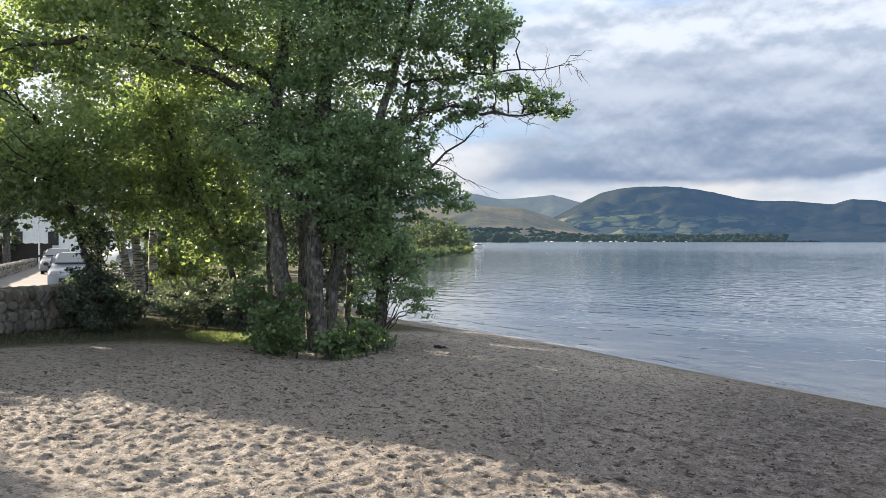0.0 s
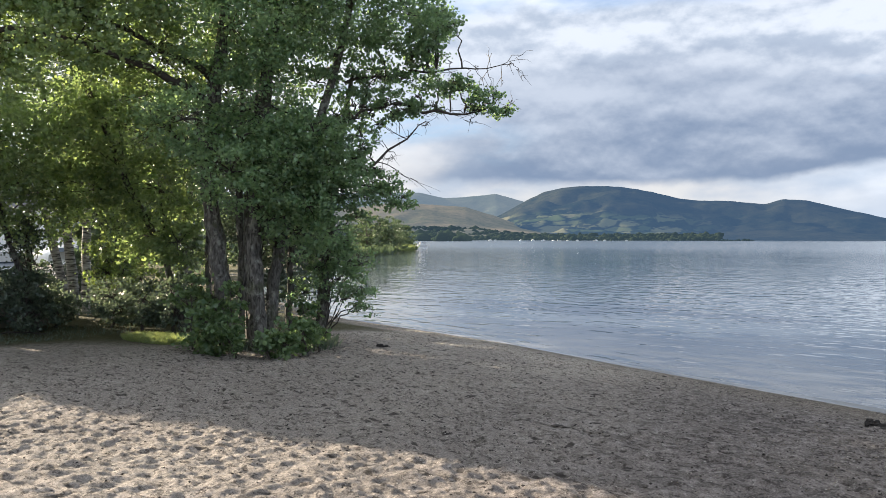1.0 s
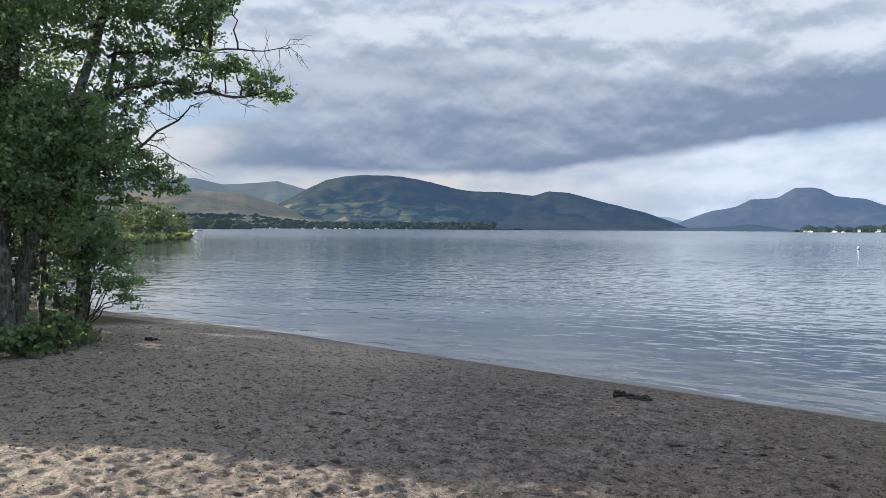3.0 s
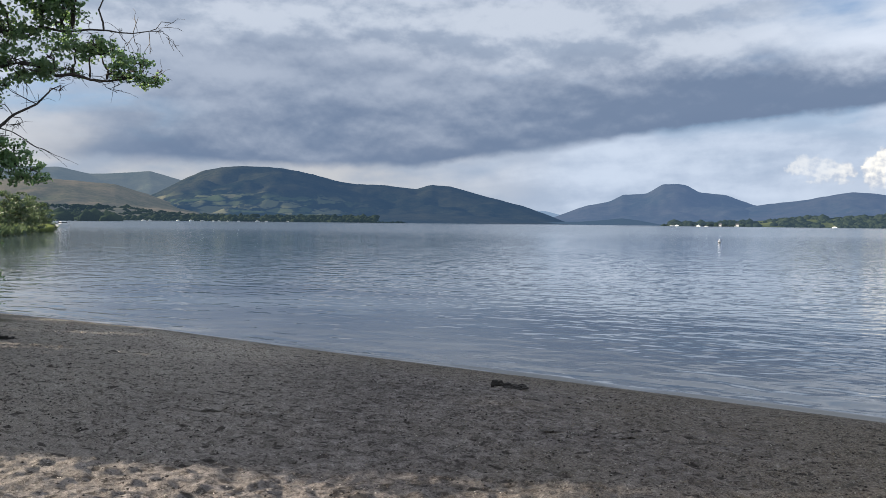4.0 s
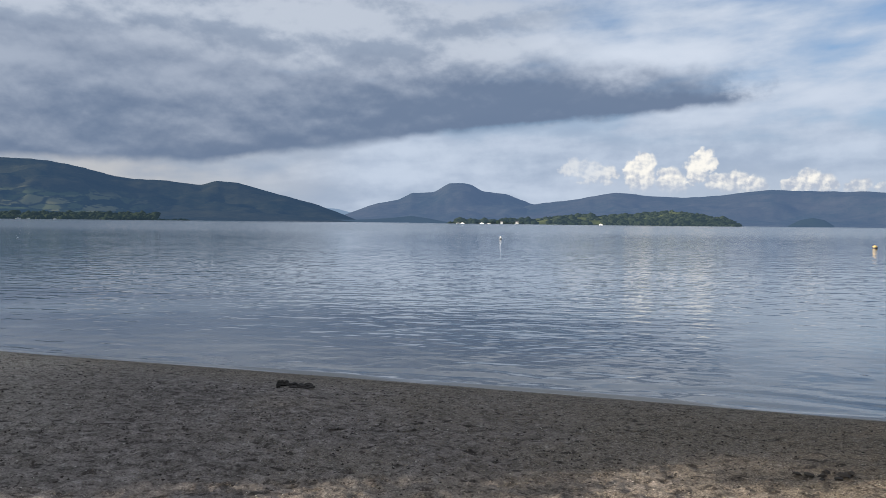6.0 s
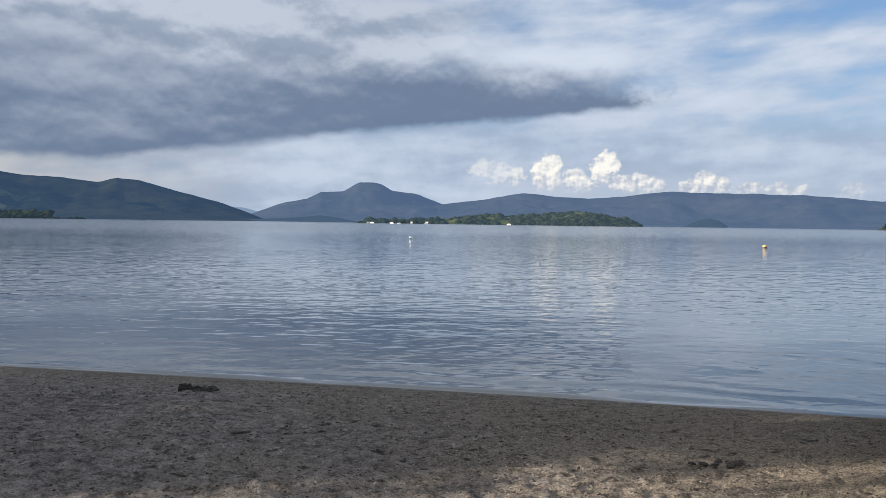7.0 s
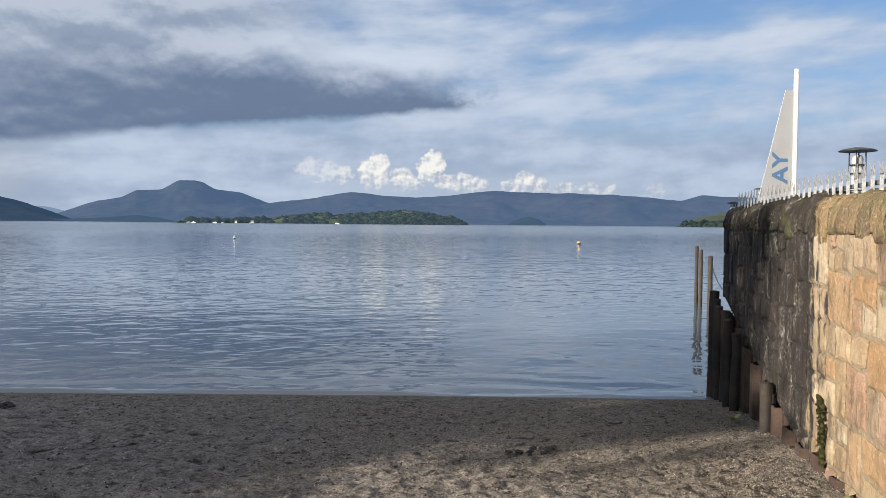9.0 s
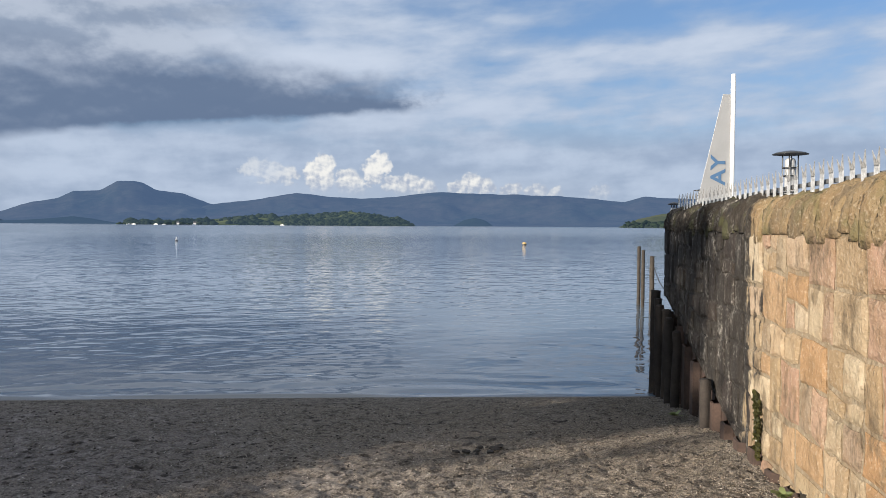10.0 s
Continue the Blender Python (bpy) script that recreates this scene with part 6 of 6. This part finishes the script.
def car(p, heading, paint, label):
    t = thing("car", p, label, "car", "cars on the road")
    t.rotation_euler = (0, 0, heading)
    L, W = 4.2, 1.75
    outline = np.array([(-2.1, 0.25), (-2.12, 0.62), (-2.0, 0.80), (-1.35, 0.95), (-0.62, 1.38), (0.0, 1.46), (0.7, 1.43), (1.7, 1.05), (2.05, 0.92), (2.12, 0.6), (2.1, 0.25)])
    step = np.linspace(0, len(outline) - 1, 41)
    curve = np.stack([np.interp(step, np.arange(len(outline)), outline[:, c]) for c in (0, 1)], -1)
    curve[2:-2] = (curve[:-4] + 2 * curve[1:-3] + 3 * curve[2:-2] + 2 * curve[3:-1] + curve[4:]) / 9
    prof = [(float(a), float(b)) for a, b in curve]
    v, n = [], len(prof)
    ribs = (-1.0, -0.985, -0.94, -0.85, -0.65, -0.3, 0.3, 0.65, 0.85, 0.94, 0.985, 1.0)
    for q in ribs:
        for x, z in prof:
            tuck = 1 - 0.24 * max(0, (z - 0.85) / 0.55)
            v.append((x * (1 - 0.09 * q ** 4), q * W / 2 * tuck, z - (0.10 * q ** 6 if z > 0.3 else 0)))
    m = len(ribs)
    f = [(a * n + i, a * n + (i + 1) % n, (a + 1) * n + (i + 1) % n, (a + 1) * n + i) for a in range(m - 1) for i in range(n)] + [tuple(range(n)), tuple(range((m - 1) * n, m * n))[::-1]]
    part("body", mesh_of("body", v, f, paint, True), None, t)
    glass = plain("car_glass", (0.07, 0.09, 0.11), 0.06, 0, 0.05, 1.0, spec=0.9)
    v = [(-1.24, -0.62, 1.02), (-1.24, 0.62, 1.02), (-0.62, 0.50, 1.375), (-0.62, -0.50, 1.375)]
    v = [(x, y * 1.05, z) for x, y, z in v] + [(x - 0.075, y * 1.05, z + 0.06) for x, y, z in v]
    part("windscreen", mesh_of("windscreen", v, [(4, 5, 6, 7), (3, 2, 1, 0), (0, 1, 5, 4), (1, 2, 6, 5), (2, 3, 7, 6), (3, 0, 4, 7)], glass), None, t)
    for sy in (-1, 1):
        bm = bmesh.new()
        box(bm, (1.9, 0.02, 0.30), (0.1, sy * 0.80, 1.16), Matrix.Rotation(sy * 0.3, 4, "X"))
        part("side_window", bm, glass, t)
        bm = bmesh.new()
        box(bm, (0.16, 0.34, 0.13), (-1.99, sy * 0.60, 0.72), None, 0.03)
        part("headlight", bm, M_GALV, t)
        bm = bmesh.new()
        box(bm, (0.12, 0.18, 0.12), (-0.95, sy * 0.97, 1.02), None, 0.03)
        part("mirror", bm, M_DARK, t)
        for sx in (-1.3, 1.3):
            v, f = lathe([(0.001, -0.1), (0.18, -0.1), (0.31, -0.09), (0.31, 0.09), (0.18, 0.1), (0.001, 0.1)], 18)
            w = part("wheel", mesh_of("wheel", v, f, M_DARK, True), None, t)
            w.matrix_local = Matrix.Translation((sx, sy * 0.78, 0.31)) @ Matrix.Rotation(radians(90), 4, "X")
    bm = bmesh.new()
    box(bm, (0.03, 1.0, 0.16), (-2.1, 0, 0.45))
    part("grille", bm, M_DARK, t)


HEAD = math.atan2(RD.y, RD.x)
SILVER = plain("silver_paint", (0.26, 0.29, 0.345), 0.28, 0.3, 0.04, 2.0)
car((-29.75, 16.65, 0.05), HEAD, SILVER, "silver-blue hatchback facing the beach on the road")
car((-44.2, 23.85, 0.05), HEAD, plain("pale_paint", (0.29, 0.30, 0.31), 0.3, 0.3, 0.04, 2.0), "pale grey car behind on the road")
car((-50.6, 32.5, 0.05), HEAD + 2.2, M_WHITE, "white car parked beyond the birches")


def house():
    t = thing("house", (-77, 39.6, 0.1), "white rendered cottage beyond the road", "house")
    t.rotation_euler = (0, 0, radians(58))
    bm = bmesh.new()
    box(bm, (14, 7, 4.6), (0, 0, 2.3))
    part("wall", bm, M_WHITE, t)
    v = [(-7.3, -3.9, 4.6), (7.3, -3.9, 4.6), (7.3, 3.9, 4.6), (-7.3, 3.9, 4.6), (-7.3, 0, 7.4), (7.3, 0, 7.4)]
    part("roof", mesh_of("roof", v, [(0, 1, 5, 4), (2, 3, 4, 5), (0, 4, 3), (1, 2, 5), (0, 3, 2, 1)], plain("slates", (0.12, 0.12, 0.13), 0.7)), None, t)
    for x in (-4.5, -1.5, 1.5, 4.5):
        bm = bmesh.new()
        box(bm, (0.9, 0.06, 1.3), (x, -3.53, 2.0))
        w = part("window", bm, M_DARK, t)
        bm = bmesh.new()
        box(bm, (1.1, 0.12, 0.08), (x, -3.56, 1.3))
        part("sill", bm, M_WHITE, w)


house()
fence = thing("board_fence", (-60, 30, 0.2), "dark brown close-boarded garden fence", "fence")
M_FENCE = plain("dark_boards", (0.035, 0.028, 0.025), 0.8, 0, 0.3, 4.0)
for i in range(60):
    bm = bmesh.new()
    box(bm, (0.2, 0.03, 1.5), (0, 0.02 * (i % 2), 0.75 + 0.02 * (i % 3)), None)
    b = part("board", bm, M_FENCE, fence)
    q = Vector((-63, 20, 0.2)) + RN * (i * 0.2) - Vector((-60, 30, 0.2))
    b.matrix_local = Matrix.Translation(q) @ Matrix.Rotation(math.atan2(RN.y, RN.x), 4, "Z")
pole = thing("street_pole", (-47.5, 24.4, 0.2), "thin grey metal street pole", "pole")
v, f = tube(np.array([(0, 0, 0), (0, 0, 3.2), (-0.3, -0.3, 3.7), (-0.9, -0.6, 4.0)]), [0.06, 0.05, 0.045, 0.04], 8)
part("shaft", mesh_of("shaft", v, f, M_GALV, True), None, pole)


# ---- small things on the sand ----
def ground_at(x, y):
    return float(land(np.array(x), np.array(y)))


def driftwood(x, y, L, ang, label, r=0.03):
    g = ground_at(x, y)
    t = thing("driftwood", (x, y, g), label, "driftwood")
    chunks = [tube(bend((-L / 2, 0, 0.02), (L / 2, 0, 0.05), 7, 0.02, 0.012), np.linspace(r, r * 0.5, 7), 7, 0.1)]
    for k in range(4):
        s = rng.uniform(-0.4, 0.4) * L
        chunks.append(tube(bend((s, 0, 0.03), (s + rng.uniform(-0.1, 0.15), rng.uniform(-0.12, 0.12), rng.uniform(0.03, 0.13)), 4, 0.01, 0.008), np.linspace(r * 0.6, r * 0.2, 4), 5))
    v, f = join(chunks)
    c, s = math.cos(ang), math.sin(ang)
    v = v @ np.array([[c, s, 0], [-s, c, 0], [0, 0, 1]])
    part("branch", mesh_of("branch", v, f, M_TIMBER, True), None, t)


def rotten_log(x, y, bits, label):
    """A crumbled log: lumps (along, across, length, height) and one upright stub."""
    g = ground_at(x, y)
    t = thing("driftwood", (x, y, g), label, "driftwood")
    for a, b, L, h in bits:
        bm = bmesh.new()
        bmesh.ops.create_icosphere(bm, subdivisions=3, radius=0.5)
        ph = rng.uniform(0, 6.28, 4)
        for v in bm.verts:
            n = 1 + 0.16 * math.sin(9 * v.co.x + ph[0]) + 0.14 * math.sin(13 * v.co.z + ph[1]) + 0.13 * math.sin(11 * v.co.y + ph[2]) + rng.uniform(-0.09, 0.09)
            v.co = Vector((v.co.x * L, v.co.y * min(L, 0.11), v.co.z * h)) * n
        bmesh.ops.transform(bm, matrix=pose(a, b, h * 0.32, 0, rng.uniform(-12, 12), rng.uniform(-35, 35)), verts=bm.verts)
        part("chunk", bm, M_ROTTEN, t)


rotten_log(-0.47, 8.84, ((-0.17, 0.03, 0.07, 0.075), (-0.19, -0.04, 0.04, 0.05), (-0.11, 0.05, 0.09, 0.06), (-0.03, 0.03, 0.11, 0.045), (0.05, 0.01, 0.08, 0.035), (0.07, -0.06, 0.10, 0.04), (0.14, -0.01, 0.08, 0.05), (0.17, -0.09, 0.07, 0.03), (0.12, -0.14, 0.06, 0.025), (-0.02, -0.06, 0.09, 0.02)),
           "dark rotten log crumbling near the waterline")
rotten_log(-7.55, 10.2, ((-0.05, 0.0, 0.11, 0.055), (0.05, 0.01, 0.08, 0.045)), "short dark stub of driftwood on the sand")
rotten_log(3.31, 5.03, ((-0.20, 0.03, 0.05, 0.02), (-0.13, 0.0, 0.07, 0.025), (-0.05, -0.03, 0.06, 0.02), (0.02, 0.04, 0.05, 0.02), (0.10, -0.04, 0.07, 0.028), (0.17, 0.0, 0.06, 0.022), (0.02, -0.10, 0.05, 0.02), (-0.10, -0.10, 0.04, 0.018)),
           "scattered dark crumbs of rotten wood on shingle")
driftwood(-12.6, 7.3, 0.8, 0.4, "pale bent dead branch on the turf", 0.015)


def litter(name, n, x0, x1, y0, y1, size, mat, label, seed, flat=0.5, keep=None):
    """Pebbles, crumbs and bits of bark strewn on the sand, one mesh."""
    r = np.random.default_rng(seed)
    x, y = r.uniform(x0, x1, n), r.uniform(y0, y1, n)
    ok = (shore(x) - y) > 0.08
    if keep:
        ok &= keep(x, y, r)
    x, y = x[ok], y[ok]
    n = len(x)
    s = size * r.uniform(0.4, 1.3, (n, 1)) * np.array([[1, 1, flat]]) * r.uniform(0.6, 1.3, (n, 3))
    base = np.array([(1, 0, 0), (0, 1, 0), (-1, 0, 0), (0, -1, 0), (0, 0, 1), (0, 0, -1)], float)
    fac = np.array([(0, 1, 4), (1, 2, 4), (2, 3, 4), (3, 0, 4), (1, 0, 5), (2, 1, 5), (3, 2, 5), (0, 3, 5)])
    c = np.stack([x, y, land(x, y) + size * 0.1], -1)
    a = r.uniform(0, 6.28, n)
    rot = np.stack([np.stack([np.cos(a), -np.sin(a), 0 * a], -1), np.stack([np.sin(a), np.cos(a), 0 * a], -1), np.stack([0 * a, 0 * a, 0 * a + 1], -1)], 1)
    v = c[:, None] + np.einsum("nij,nkj->nki", rot, base[None] * s[:, None])
    f = (fac[None] + (np.arange(n) * 6)[:, None, None]).reshape(-1, 3)
    tagged(part(name, mesh_of(name, v.reshape(-1, 3), f, mat)), label, "pebbles", kind="stuff")


def pebble_material():
    m, N = material("pebble")
    isl = N.add("ShaderNodeNewGeometry").outputs["Random Per Island"]
    col = N.ramp(isl, [(0.0, (0.06, 0.052, 0.045)), (0.35, (0.20, 0.165, 0.125)), (0.65, (0.29, 0.24, 0.175)), (0.93, (0.33, 0.29, 0.235)), (1.0, (0.44, 0.41, 0.36))])
    b = N.add("ShaderNodeBsdfPrincipled", {"Base Color": col, "Roughness": 0.8})
    finish(N, b.outputs[0])
    return m


M_PEB = pebble_material()
M_PALE_GRIT = plain("pale_grit", (0.55, 0.52, 0.47), 0.7, 0, 0.2, 40.0)
litter("shingle", 85000, -3, 6.8, 3.0, 10.6, 0.0054, M_PEB, "small mixed shingle stones on the beach", 31, 0.6, lambda x, y, r: r.random(len(x)) < np.clip((x + 2) / 6, 0.03, 1))
# Besides bark, these dark crumbs stand in for shade in trodden sand.
litter("bark_bits", 5200, -9.5, 6, 3.0, 13, 0.012, M_TIMBER, "dark crumbs of bark and peat, also specks for footprint shade", 32, 0.45)
litter("shell_grit", 5000, -9.5, 6, 3.0, 13, 0.0055, M_PALE_GRIT, "pale grains of grit and shell on sand", 35, 0.6)
litter("wrack", 2600, -12, 6.4, 6.5, 15, 0.014, M_TIMBER, "dark line of washed-up debris by the water", 33, 0.4, lambda x, y, r: np.abs((shore(x) - y) - 0.22 - 0.06 * np.sin(x * 3)) < 0.09)


def grass(name, n, cx, cy, rx, ry, h, label, seed, mat=M_GRASS):
    r = np.random.default_rng(seed)
    a, q = r.uniform(0, 6.28, n), np.sqrt(r.random(n))
    x, y = cx + rx * q * np.cos(a), cy + ry * q * np.sin(a)
    ok = shore(x) - y > 0.2
    x, y = x[ok], y[ok]
    n = len(x)
    z = land(x, y)
    hh = h * r.uniform(0.4, 1.1, n)
    t = r.uniform(0, 6.28, n)
    w = np.stack([np.cos(t), np.sin(t), 0 * t], -1) * 0.006
    lean = r.standard_normal((n, 3)) * np.array([0.35, 0.35, 0]) * hh[:, None]
    c = np.stack([x, y, z - 0.02], -1)
    tip = c + lean + np.stack([0 * x, 0 * x, hh], -1)
    mid = c + lean * 0.35 + np.stack([0 * x, 0 * x, hh * 0.6], -1)
    v = np.stack([c - w, c + w, mid + w * 0.7, tip], 1).reshape(-1, 3)
    tagged(part(name, mesh_of(name, v, np.arange(4 * n).reshape(-1, 4), mat)), label, "grass", kind="stuff")


grass("grass", 7500, -10.45, 8.45, 0.95, 0.55, 0.10, "sunlit short green grass by the alders", 41)
grass("grass", 2200, -9.2, 9.2, 1.3, 1.1, 0.18, "longer green grass round the stems", 42, M_SHRUB)
grass("grass", 2200, -12.6, 7.2, 1.0, 2.2, 0.07, "thin shaded grass below the low wall", 43, M_SHRUB)
grass("reeds", 9000, -62, 82, 7, 18, 1.2, "green reeds along the wooded point", 44, M_FARLEAF)
grass("reeds", 9000, -74, 106, 4, 9, 1.1, "pale green reeds at the tip of the point", 45, M_GRASS)


# ---- plants at the wall ----
def weed(p, n, size, label):
    t = thing("weed", p, label, "plant")
    v, f = [], []
    for i in range(n):
        a, up = rng.uniform(0, 6.28), rng.uniform(0.5, 1.2)
        d, sd = np.array((math.cos(a), math.sin(a), 0)), np.array((-math.sin(a), math.cos(a), 0))
        L, w = size * rng.uniform(0.6, 1.1), size * rng.uniform(0.18, 0.28)
        row = [d * (L * q) + np.array((0, 0, L * up * (q - 0.55 * q * q) * 1.3)) for q in (0.0, 0.35, 0.7, 1.0)]
        k = len(v)
        v += [row[0] - sd * 0.004, row[0] + sd * 0.004, row[1] - sd * w, row[1] + sd * w, row[2] - sd * w * 0.8, row[2] + sd * w * 0.8, row[3] - sd * 0.004, row[3] + sd * 0.004]
        f += [(k + 2 * j, k + 2 * j + 1, k + 2 * j + 3, k + 2 * j + 2) for j in range(3)]
    tagged(part("leaf", mesh_of("leaf", v, f, M_GRASS, True), None, t), kind="stuff")


p = on_wall(-0.30, 0, 0.16)
weed((p.x, p.y, 0.36), 34, 0.075, "broad-leaved green weed at the wall's foot")
p = on_wall(-0.62, 0, 0.12)
weed((p.x, p.y, 0.38), 26, 0.07, "broad-leaved green weed at the wall's foot")
p = on_wall(2.6, 0, 0.22)
weed((p.x, p.y, 0.14), 10, 0.09, "small green weed between pile and shingle")
moss = thing("hanging_moss", on_wall(0.69, 0.5, 0.03), "dark green moss hanging down a wall joint", "moss")
c = np.array([on_wall(0.69 + rng.normal(0, 0.03) - 0.05 * q, 0.78 - 0.46 * q, 0.035) - on_wall(0.69, 0.5, 0.03) for q in rng.random(420)])
v, f = leaves(c, 0.03)
tagged(part("tuft", mesh_of("tuft", v, f, M_MOSS), None, moss), kind="stuff")
